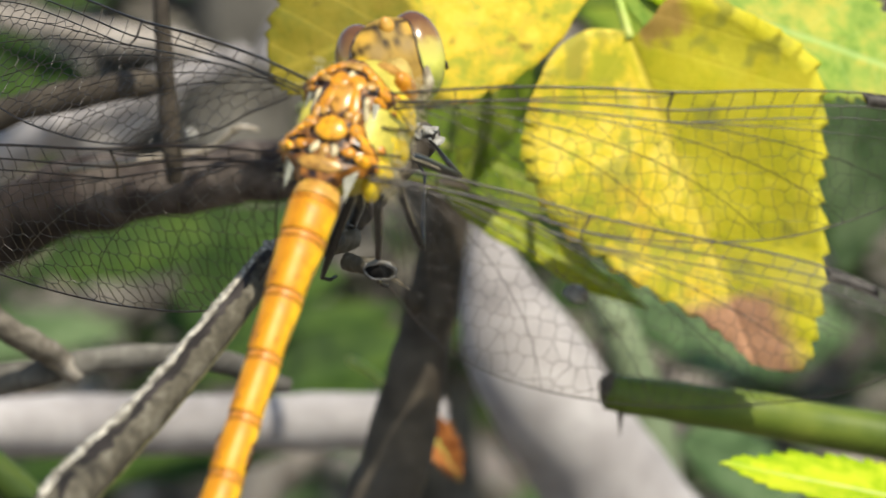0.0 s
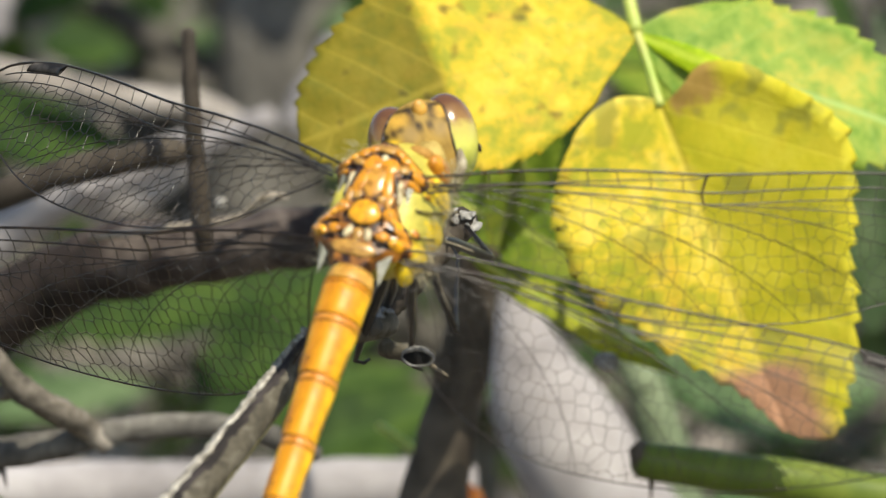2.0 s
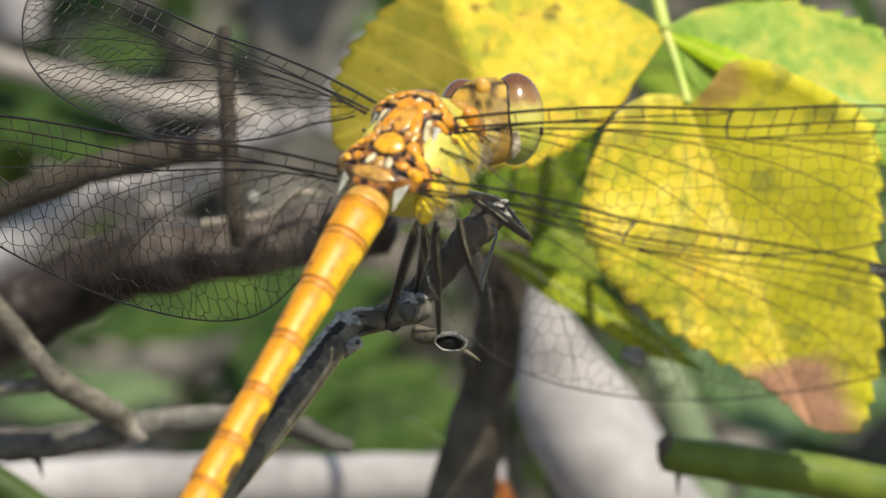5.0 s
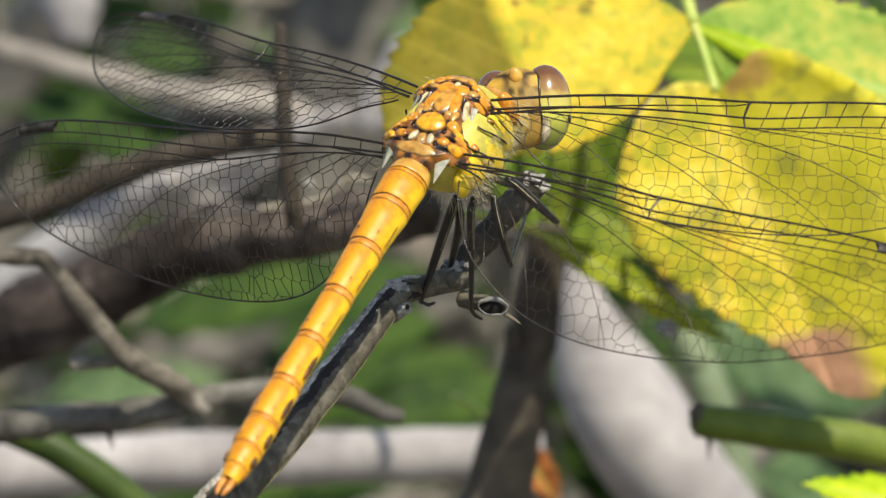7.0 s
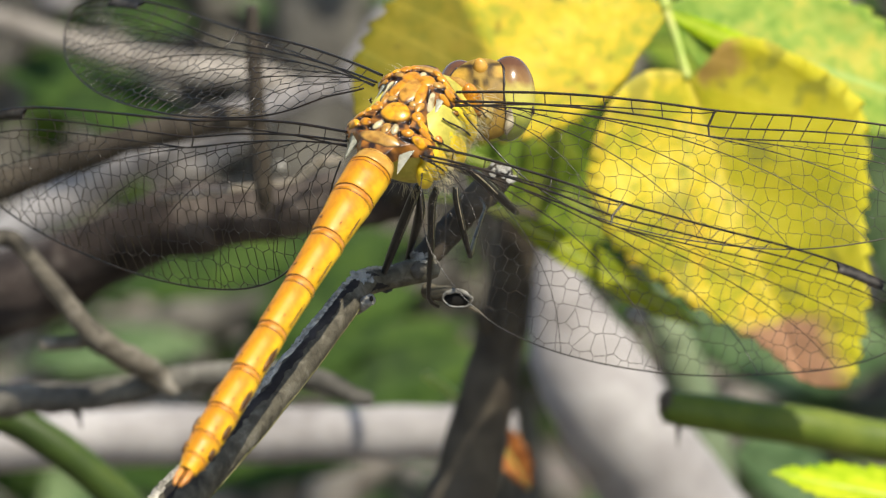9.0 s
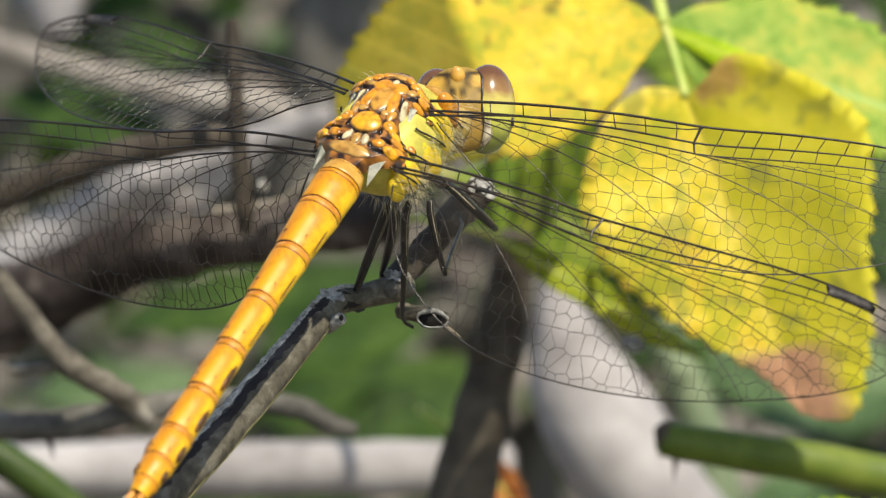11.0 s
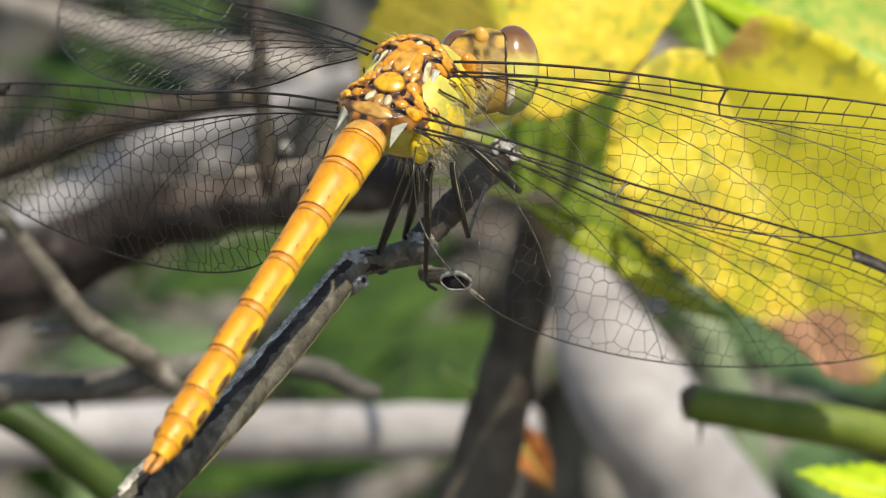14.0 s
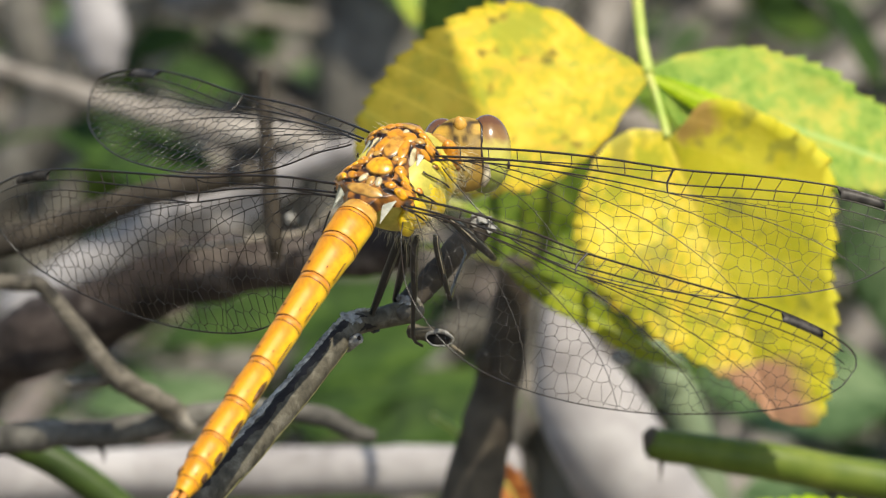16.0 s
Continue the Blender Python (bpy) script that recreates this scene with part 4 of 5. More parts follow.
# ---- the insect ----
# Its own space: x to its right, y forward, z out of its back, in millimetres turned into metres.
def fly_materials():
    m = {}
    k = Nodes("abdomen_skin")
    xyz = k.node("ShaderNodeSeparateXYZ", {0: k.coords((1000, 1000, 1000))})
    f = k.noise(900, 4, 0.6)
    side = k.math("ADD", k.math("MULTIPLY", xyz.outputs[2], -0.35), k.math("MULTIPLY", f, 0.5))
    col = k.ramp(side, [(0.0, (0.66, 0.28, 0.006)), (0.16, (0.84, 0.46, 0.012)), (0.42, (0.90, 0.60, 0.03))])
    col = k.mix(k.math("MULTIPLY", k.step(xyz.outputs[1], -0.9, 0.0), 0.7), col, (0.58, 0.22, 0.008))
    col = k.mix(k.math("MULTIPLY", k.step(k.math("ABSOLUTE", k.math("SUBTRACT", k.math("ABSOLUTE", xyz.outputs[0]), 0.62)), 0.22, 0.04), 0.5), col, (0.60, 0.20, 0.008))
    blot = k.noise(500, 5, 0.7, warp=0.6)
    col = k.mix(0.7, col, k.ramp(blot, [(0.34, (0.60, 0.46, 0.36)), (0.5, (0.98, 0.95, 0.95)), (0.66, (1.15, 1.15, 1.15))]), "MULTIPLY")
    k.set(color=col, rough=0.46, spec=0.4, coat=0.04)
    k.bump(f, 0.2, 0.00006)
    m["abdomen"] = k.mat
    m["ring"] = plain("segment_ring", (0.03, 0.014, 0.004), (0.16, 0.06, 0.01), 2000, 0.4)
    m["amber"] = plain("amber_ring", (0.45, 0.15, 0.015), (0.66, 0.28, 0.05), 1500, 0.35)
    m["orange"] = plain("orange_plate", (0.34, 0.11, 0.006), (0.78, 0.34, 0.02), 800, 0.32, 0.5, 0.2, 0.2)
    m["tan"] = plain("tan_plate", (0.46, 0.22, 0.03), (0.66, 0.36, 0.06), 1200, 0.4)
    m["yellow"] = plain("yellow_flank", (0.62, 0.42, 0.012), (0.86, 0.62, 0.03), 700, 0.4, 0.4, 0.15, 0.1)
    m["olive"] = plain("olive_flank", (0.42, 0.36, 0.05), (0.64, 0.54, 0.09), 700, 0.5)
    m["cream"] = plain("cream_membrane", (0.50, 0.49, 0.38), (0.68, 0.66, 0.54), 1500, 0.4)
    m["dark"] = plain("dark_suture", (0.010, 0.007, 0.006), (0.035, 0.02, 0.014), 2000, 0.35)
    k = Nodes("thorax_skin")
    f = k.noise(900, 4, 0.65, warp=0.8)
    cell = k.node("ShaderNodeTexVoronoi", {"Vector": k.coords(), "Scale": 1100.0}).outputs["Distance"]
    col = k.ramp(f, [(0.34, (0.05, 0.02, 0.006)), (0.44, (0.42, 0.16, 0.012)), (0.56, (0.66, 0.30, 0.03)), (0.68, (0.62, 0.42, 0.16))])
    k.set(color=col, rough=0.4, spec=0.5)
    k.bump(cell, 0.2, 0.0001)
    m["rust"] = k.mat
    k = Nodes("sclerite_skin")
    f = k.noise(1500, 4, 0.65, warp=0.5)
    tint = k.node("ShaderNodeAttribute")
    tint.attribute_name = "pigment"
    k.set(color=k.mix(0.75, tint.outputs["Color"], k.ramp(f, [(0.30, (0.42, 0.34, 0.28)), (0.50, (1.0, 1.0, 1.0)), (0.72, (1.25, 1.18, 1.08))]), "MULTIPLY"), rough=0.30, spec=0.5, coat=0.15)
    k.bump(f, 0.12, 0.00005)
    m["pigment"] = k.mat
    k = Nodes("temple_skin")
    f = k.noise(1100, 5, 0.65, warp=0.5)
    tint = k.node("ShaderNodeAttribute")
    tint.attribute_name = "pigment"
    k.set(color=k.mix(0.7, tint.outputs["Color"], k.ramp(f, [(0.30, (0.5, 0.45, 0.4)), (0.50, (1.0, 1.0, 1.0)), (0.72, (1.3, 1.25, 1.15))]), "MULTIPLY"), rough=0.6, spec=0.25)
    k.bump(f, 0.5, 0.00008)
    m["temple"] = k.mat
    m["nape"] = plain("hairy_nape", (0.30, 0.20, 0.05), (0.52, 0.38, 0.11), 700, 0.7, 0.2, 0.4)
    m["brownhair"] = plain("brown_hair_pad", (0.30, 0.15, 0.03), (0.50, 0.28, 0.07), 1300, 0.7, 0.15, 0.6)
    m["greyhair"] = plain("grey_hair_pad", (0.22, 0.18, 0.12), (0.48, 0.42, 0.30), 1800, 0.8, 0.1, 0.6)
    m["leg"] = plain("black_leg", (0.006, 0.006, 0.006), (0.02, 0.018, 0.016), 2500, 0.3)
    m["stripe"] = plain("pale_leg_stripe", (0.35, 0.30, 0.20), (0.55, 0.48, 0.34), 2500, 0.4)
    m["hair"] = plain("pale_hair", (0.45, 0.40, 0.24), (0.6, 0.52, 0.34), 900, 0.5)
    k = Nodes("eye")
    xyz = k.node("ShaderNodeSeparateXYZ", {0: k.coords((1000, 1000, 1000))})
    f = k.noise(1600, 3)
    h = k.math("ADD", xyz.outputs[2], k.math("MULTIPLY", k.math("SUBTRACT", f, 0.5), 0.8))
    col = k.ramp(k.step(h, -1.9, 2.2), [(0.05, (0.24, 0.27, 0.05)), (0.35, (0.60, 0.58, 0.10)), (0.60, (0.52, 0.42, 0.09)), (0.74, (0.28, 0.15, 0.045)), (0.97, (0.13, 0.055, 0.022))])
    k.set(color=col, rough=0.18, spec=0.5, coat=0.3)
    m["eye"] = k.mat
    m["vein"] = plain("wing_vein", (0.006, 0.004, 0.002), (0.024, 0.013, 0.005), 900, 0.32, 0.5)
    m["stigma"] = plain("wing_spot", (0.012, 0.010, 0.008), (0.075, 0.065, 0.055), 900, 0.5, 0.25)
    # clear wing skin: mostly see-through with a weak sheen
    k = Nodes("wing_skin")
    clear = k.node("ShaderNodeBsdfTransparent", {"Color": (0.965, 0.955, 0.935, 1)})
    shine = k.node("ShaderNodeBsdfGlossy", {"Color": (1, 1, 1, 1), "Roughness": 0.30})
    ripple = k.noise(420, 3, 0.6)
    b = k.node("ShaderNodeBump", {"Height": ripple, "Strength": 0.25, "Distance": 0.0002})
    k.l.new(b.outputs[0], shine.inputs["Normal"])
    fres = k.node("ShaderNodeFresnel", {"IOR": 1.35})
    fac = k.math("ADD", k.math("MULTIPLY", fres.outputs[0], 0.05), 0.001, True)
    ms = k.node("ShaderNodeMixShader", {0: fac, 1: clear.outputs[0], 2: shine.outputs[0]})
    k.l.new(ms.outputs[0], k.out.inputs[0])
    m["skin"] = k.mat
    return m


FM = fly_materials()
MM = 0.001


def curve_at(pts, x):
    return float(np.interp(x, [p[0] for p in pts], [p[1] for p in pts]))


def wing_plan(hind):
    """Outline of a wing: leading and trailing edge as smooth rows of (span, chord), in millimetres."""
    if hind:
        length, nodus, tip = 31.0, 12.3, -3.0
        te = [(0, -0.6), (0.8, -3.6), (2.5, -6.4), (6, -8.7), (10, -9.7), (15, -9.8), (20, -9.2), (25, -7.9), (28.5, -6.4), (30.4, -4.7), (31.0, -3.0)]
    else:
        length, nodus, tip = 32.0, 15.6, -2.4
        te = [(0, -0.6), (1.5, -2.4), (4, -4.8), (7.5, -6.9), (12, -8.0), (17, -8.4), (22, -8.1), (27, -6.7), (30, -4.9), (31.5, -3.4), (32.0, -2.4)]
    le = [(0, 0), (nodus * 0.35, 0.25), (nodus * 0.7, 0.15), (nodus, -0.15), (length * 0.65, -0.12), (length * 0.8, -0.25), (length * 0.9, -0.75), (length * 0.96, -1.4), (length * 0.99, -2.1), (length, tip)]
    return length, nodus, spline(le, 60).tolist(), spline(te, 80).tolist()


def wing_height(x, y, bow):
    rise, twist, camber = bow
    return 0.14 * math.sin(y * 1.5) * math.exp(-x / 18) + rise * x * x + twist * x * y + camber * y * y + 0.08 * noise.noise(Vector((x * 0.25, y * 0.3, 3)))


def build_wing(parent, name, hind, left, base, span, chord, bow, label):
    from mathutils import geometry

    rng = random.Random(3 + hind * 2 + left)
    length, nodus, le, te = wing_plan(hind)
    flip = -1 if left else 1

    def at(x, y, lift=0.0):
        return Vector((x * flip, y, wing_height(x, y, bow) + lift)) * MM

    # skin
    bm = bmesh.new()
    grid = []
    for i in range(71):
        x = length * (1 - (1 - i / 70) ** 1.3) if i else 0.0
        a, b = curve_at(le, x), curve_at(te, x)
        grid.append([bm.verts.new(at(x, a + (b - a) * j / 12)) for j in range(13)])
    for r0, r1 in zip(grid, grid[1:]):
        for j in range(12):
            q = (r0[j], r1[j], r1[j + 1], r0[j + 1])
            bm.faces.new(q if left else q[::-1])
    wing = part(name, bm, FM["skin"], parent, label)
    s = Vector(span).normalized()
    c = Vector(chord)
    c = (c - s * c.dot(s)).normalized()
    xa = -s if left else s
    m = Matrix((xa, c, xa.cross(c))).transposed().to_4x4()
    m.translation = Vector(base) * MM
    wing.matrix_basis = m

    # veins
    bm = bmesh.new()

    def vein(pts, r0, r1=None):
        r1 = r0 if r1 is None else r1
        n = len(pts)
        tube_into(bm, [(at(x, y), (r0 + (r1 - r0) * i / max(1, n - 1)) * MM) for i, (x, y) in enumerate(pts)], 5, cap=False)

    vein(le, 0.09, 0.075 if left else 0.05)
    vein(te[3:], 0.06 if left else 0.042)
    stig0, stig1 = length * 0.815, length * 0.905
    # long veins: subcosta, radius, then the fans
    sc = [(x, curve_at(le, x) - 0.75 * (1 - x / nodus) ** 0.5 - 0.1) for x in np.linspace(0, nodus, 18)]
    rad = [(x, curve_at(le, x) - (0.55 + 0.45 * min(1, x / nodus) if x < nodus else 1.0 - 0.75 * (x - nodus) / length)) for x in np.linspace(0, length * 0.965, 40)]
    rp = [(x, curve_at(le, x) - (0.75 + 0.9 * min(1, x / nodus) if x < nodus else 1.65 - 0.7 * (x - nodus) / length)) for x in np.linspace(0, length * 0.975, 40)]
    vein(sc, 0.06, 0.04)
    vein(rad, 0.08, 0.042)
    vein(rp, 0.062, 0.036)
    ends = (31.2, 28.6, 25.0, 20.5, 15.5, 9.5) if not hind else (30.2, 27.2, 23.0, 17.5, 11.5, 6.5, 3.2)
    starts = (nodus * 1.05, nodus * 0.75, nodus * 0.5, 3.5, 2.2, 1.2, 0.6)
    for e, st in zip(ends, starts):
        y0 = curve_at(rp, st) - 0.02
        y1 = curve_at(te, e)
        pts = []
        for i in range(23):
            t = i / 22
            bx, by = st + (e - st) * 0.74, y0 + (y1 - y0) * 0.30
            pts.append(((1 - t) ** 2 * st + 2 * t * (1 - t) * bx + t * t * e, (1 - t) ** 2 * y0 + 2 * t * (1 - t) * by + t * t * y1))
        vein(pts, 0.042 if e > 12 else 0.03, 0.022)
    # nodus and cross veins of the front strips
    vein([(nodus - 0.1, curve_at(le, nodus)), (nodus - 0.45, curve_at(rad, nodus)), (nodus - 0.35, curve_at(rp, nodus))], 0.085, 0.06)
    x = 1.6
    while x < nodus - 0.8:
        vein([(x, curve_at(le, x)), (x + 0.1, curve_at(sc, x)), (x + rng.uniform(-0.1, 0.2), curve_at(rad, x))], 0.035)
        x += rng.uniform(1.5, 2.1)
    x = nodus + 1.2
    while x < length * 0.94:
        if not stig0 - 0.3 < x < stig1 + 0.2:
            vein([(x, curve_at(le, x)), (x - rng.uniform(0.1, 0.5), curve_at(rad, x))], 0.032)
        vein([(x - 0.4, curve_at(rad, x)), (x - rng.uniform(0.4, 0.7), curve_at(rp, x))], 0.03)
        x += rng.uniform(0.95, 1.45)
    # net of cells behind the front strips
    pts = []
    y, odd = 1.0, 0
    while y > -11:
        dx = 0.80 if y > -4 else 0.74
        x = 0.5 + (dx / 2 if odd else 0)
        while x < length + 1:
            grow = 1.0 if x > nodus * 0.75 or y < -5 else 1.35
            pts.append(Vector((x + rng.uniform(-0.24, 0.24), y + rng.uniform(-0.2, 0.2) - 0.012 * (x - 14) * (x - 14) * 0.1)))
            x += dx * grow
        y -= 0.86 if y > -6 else 1.05
        odd = 1 - odd
    co, _, faces, _, _, _ = geometry.delaunay_2d_cdt(pts, [], [], 0, 1e-6)
    cents, edges = [], {}
    for fi, f in enumerate(faces):
        (ax, ay), (bx, by), (cx, cy) = (co[i] for i in f)
        d = 2 * (ax * (by - cy) + bx * (cy - ay) + cx * (ay - by))
        if abs(d) < 1e-9:
            cents.append(None)
            continue
        ux = ((ax * ax + ay * ay) * (by - cy) + (bx * bx + by * by) * (cy - ay) + (cx * cx + cy * cy) * (ay - by)) / d
        uy = ((ax * ax + ay * ay) * (cx - bx) + (bx * bx + by * by) * (ax - cx) + (cx * cx + cy * cy) * (bx - ax)) / d
        cents.append((ux, uy))
        for a, b in ((0, 1), (1, 2), (2, 0)):
            edges.setdefault(tuple(sorted((f[a], f[b]))), []).append(fi)

    fine = (0.026 if left else 0.0185) * MM

    def inside(p):
        return 0.2 < p[0] < length and curve_at(te, p[0]) < p[1] < curve_at(rp, min(p[0], length * 0.97))

    for pair in edges.values():
        if len(pair) != 2 or not cents[pair[0]] or not cents[pair[1]]:
            continue
        p, q = cents[pair[0]], cents[pair[1]]
        ip, iq = inside(p), inside(q)
        if not ip and not iq or math.dist(p, q) > 3:
            continue
        if ip != iq:
            good, bad = (p, q) if ip else (q, p)
            for _ in range(7):
                mid = ((good[0] + bad[0]) / 2, (good[1] + bad[1]) / 2)
                good, bad = (mid, bad) if inside(mid) else (good, mid)
            p, q = (p if ip else q), good
        tube_into(bm, [(at(*p), fine), (at(*q), fine)], 4, cap=False)
    part("vein_net", bm, FM["vein"], wing, "fine black net of veins")

    # dark spot at the front edge
    bm = bmesh.new()
    rows = []
    for i in range(9):
        x = stig0 + (stig1 - stig0) * i / 8
        a, b = curve_at(le, x) - 0.03, curve_at(rad, x) + 0.03
        rows.append([bm.verts.new(at(x + (0.3 if yy < a - 0.1 else 0.0), yy, zz)) for yy, zz in ((a, 0.06), ((a + b) / 2, 0.09), (b, 0.06), (b, -0.06), ((a + b) / 2, -0.09), (a, -0.06))])
    for r0, r1 in zip(rows, rows[1:]):
        for j in range(6):
            bm.faces.new((r0[j], r0[(j + 1) % 6], r1[(j + 1) % 6], r1[j]))
    bm.faces.new(rows[0]), bm.faces.new(rows[-1][::-1])
    part("wing_spot", bm, FM["stigma"], wing, "dark pterostigma with a grey middle")
    return wing


def build_abdomen(parent):
    """Ten ringed segments, then the two short claspers."""
    lengths = (0.9, 2.2, 3.5, 3.8, 3.7, 3.5, 3.1, 2.1, 1.5, 1.0)
    radii = (1.20, 1.38, 1.32, 1.10, 0.97, 0.93, 0.97, 1.0, 0.95, 0.76, 0.52)
    y = -2.55
    for i, n in enumerate(lengths):
        bm = bmesh.new()
        r0, r1 = radii[i], radii[i + 1]
        prof = [(0.0, r0 * 0.93, 0), (0.02, r0 * 0.985, 2), (0.075, r0 * 1.0, 2), (0.12, r0 * 1.0, 0), (0.122, r0 * 0.99, 1), (0.145, r0 * 0.99, 1), (0.15, r0 * 1.0, 0), (0.45, (r0 + r1) / 2, 0), (0.75, r0 * 0.25 + r1 * 0.75, 0), (0.97, r1 * 1.01, 0), (0.985, r1 * 0.995, 1), (1.0, r1 * 0.95, 1)]
        if i < 2:
            prof = [(t, r, 0 if s == 2 else s) for t, r, s in prof]
        rings = []
        for t, r, s in prof:
            ring = []
            for a in range(28):
                an = 2 * math.pi * a / 28
                flat = 0.92 if math.sin(an) > 0 else 1.0
                keel = 0.05 * math.exp(-((an - math.pi / 2) ** 2) * 18)
                ring.append(bm.verts.new(Vector((r * math.cos(an), -t * n, r * (flat * math.sin(an) + keel))) * MM))
            rings.append((ring, s))
        for (ra, sa), (rb, sb) in zip(rings, rings[1:]):
            for a in range(28):
                f = bm.faces.new((ra[a], ra[(a + 1) % 28], rb[(a + 1) % 28], rb[a]))
                f.material_index = sb if sb == sa else 0
        for ring, rev in ((rings[0][0], 0), (rings[-1][0], 1)):
            bm.faces.new(ring[::-1] if not rev else ring).material_index = 1
        if 2 <= i <= 8:
            # paired dark dashes on the flanks and a black side streak
            for sx in (-1, 1):
                an = radians(90 - sx * 34)
                r = (r0 + r1) / 2 * 0.99
                for frac, sz in ((0.78, (0.05, 0.15, 0.03)),):
                    ball_into(bm, Vector((r * math.cos(an), -n * frac, r * 0.95 * math.sin(an))) * MM, Vector(sz) * MM, Euler((0, an - math.pi / 2, 0)).to_matrix().to_4x4() @ Euler((0, 0, sx * 0.3)).to_matrix().to_4x4(), 8, 5, 1)
                an = radians(90 - sx * 82)
                big = 0.45 if i < 5 else 1.7
                ball_into(bm, Vector((r * math.cos(an), -n * 0.62, r * 0.97 * math.sin(an))) * MM, Vector((0.07 * big, n * 0.3, 0.16 * big)) * MM, None, 8, 5, 1)
        ob = part("abdomen_segment", bm, [FM["tan"] if i == 0 else FM["abdomen"], FM["ring"], FM["amber"]], parent)
        ob.location = (0.02 * max(0.0, -y - 4) * MM, y * MM, -0.3 * MM)
        y -= n
    for sx in (-1, 1):
        bm = bmesh.new()
        tube_into(bm, [(Vector(q[:3]) * MM, q[3] * MM) for q in spline([(0.46 + sx * 0.25, y + 0.1, -0.2, 0.22), (0.47 + sx * 0.28, y - 0.6, -0.15, 0.2), (0.48 + sx * 0.16, y - 1.2, -0.1, 0.08)], 8)], 8)
        part("clasper", bm, FM["amber"], parent)


ORANGE, BRIGHT, TAN, CREAM, DARK, AMBER = (0.60, 0.245, 0.012), (0.76, 0.35, 0.012), (0.46, 0.25, 0.05), (0.58, 0.49, 0.28), (0.012, 0.007, 0.006), (0.56, 0.27, 0.035)
# plates of the back: place, half sizes, turn in degrees, height, colour; each also on the other side where x is not 0
FRONT_PLATES = [
    (0, 5.05, 0.75, 0.3, 0, 0.20, TAN), (0.8, 4.85, 0.34, 0.22, -14, 0.22, ORANGE), (1.4, 4.5, 0.34, 0.3, -30, 0.22, ORANGE), (0.36, 4.5, 0.32, 0.13, -10, -0.2, DARK), (0, 4.3, 0.16, 0.22, 0, 0.12, CREAM),
    (1.0, 4.2, 0.26, 0.12, -25, -0.2, DARK), (0.56, 3.75, 0.52, 0.46, -12, 0.18, ORANGE), (1.95, 4.05, 0.34, 0.26, -30, 0.22, BRIGHT), (2.35, 3.55, 0.34, 0.28, 0, 0.24, ORANGE), (1.4, 3.75, 0.28, 0.22, 10, 0.16, TAN),
]
MIDDLE_PLATES = [
    (1.75, 3.3, 0.36, 0.2, 14, -0.26, DARK), (2.2, 2.9, 0.32, 0.2, 8, 0.2, ORANGE), (0, 2.5, 0.5, 0.95, 0, 0.16, AMBER), (0.8, 2.55, 0.3, 0.85, 8, 0.14, ORANGE), (1.3, 2.55, 0.14, 0.55, 10, -0.12, DARK),
    (1.62, 2.2, 0.16, 0.6, 10, 0.18, CREAM), (0.75, 1.4, 0.22, 0.22, 30, 0.12, TAN), (1.25, 1.35, 0.2, 0.4, 0, 0.14, AMBER), (0.42, 1.2, 0.24, 0.1, 30, -0.14, DARK),
]
REAR_PLATES = [
    (1.5, 0.55, 0.36, 0.34, -15, 0.2, ORANGE), (1.5, 0.55, 0.16, 0.15, 0, 0.28, TAN), (2.0, 0.15, 0.34, 0.2, -20, 0.2, BRIGHT), (0, 0.3, 0.8, 0.66, 0, 0.34, BRIGHT), (2.4, -0.3, 0.36, 0.24, -14, 0.24, ORANGE),
    (1.1, 0.0, 0.14, 0.3, 14, -0.22, DARK), (1.75, -0.5, 0.42, 0.16, -12, -0.26, DARK), (2.75, -0.85, 0.3, 0.24, 0, 0.2, ORANGE),
]
LAST_PLATES = [
    (0.25, -0.62, 0.3, 0.1, 12, -0.16, DARK), (2.35, -1.15, 0.36, 0.26, 10, 0.22, BRIGHT), (1.5, -0.95, 0.36, 0.26, 15, 0.22, ORANGE), (0.62, -1.05, 0.2, 0.36, 18, 0.18, CREAM), (1.05, -1.25, 0.16, 0.26, 20, -0.2, DARK),
    (1.7, -1.5, 0.46, 0.16, 10, -0.24, DARK), (0, -1.15, 0.26, 0.36, 0, 0.16, TAN), (0, -2.05, 1.15, 0.4, 0, 0.2, TAN),
]
# half width of the back along its length
BACK_WIDTH = [(-3.2, 1.0), (-2.4, 1.45), (-1.8, 2.3), (-1.1, 2.95), (-0.4, 2.75), (0.4, 2.2), (1.3, 1.75), (2.2, 1.85), (2.9, 2.4), (3.5, 2.65), (4.1, 2.3), (4.7, 1.65), (5.3, 0.95), (5.6, 0.5)]


def tinted(mesh, colours):
    layer = mesh.color_attributes.new("pigment", "FLOAT_COLOR", "POINT")
    layer.data.foreach_set("color", [v for c in colours for v in (*c, 1.0)])


def rolled_by(z):
    """The body is rolled a little: its underside lies to the right."""
    return 0.19 * max(0.0, -z - 0.6)


def slanted(at):
    """The flanks slant: their lower ends lie further forward."""
    return Vector((at[0] + rolled_by(at[2]), at[1] + 0.4 * max(0.0, -at[2] - 1.5), at[2]))


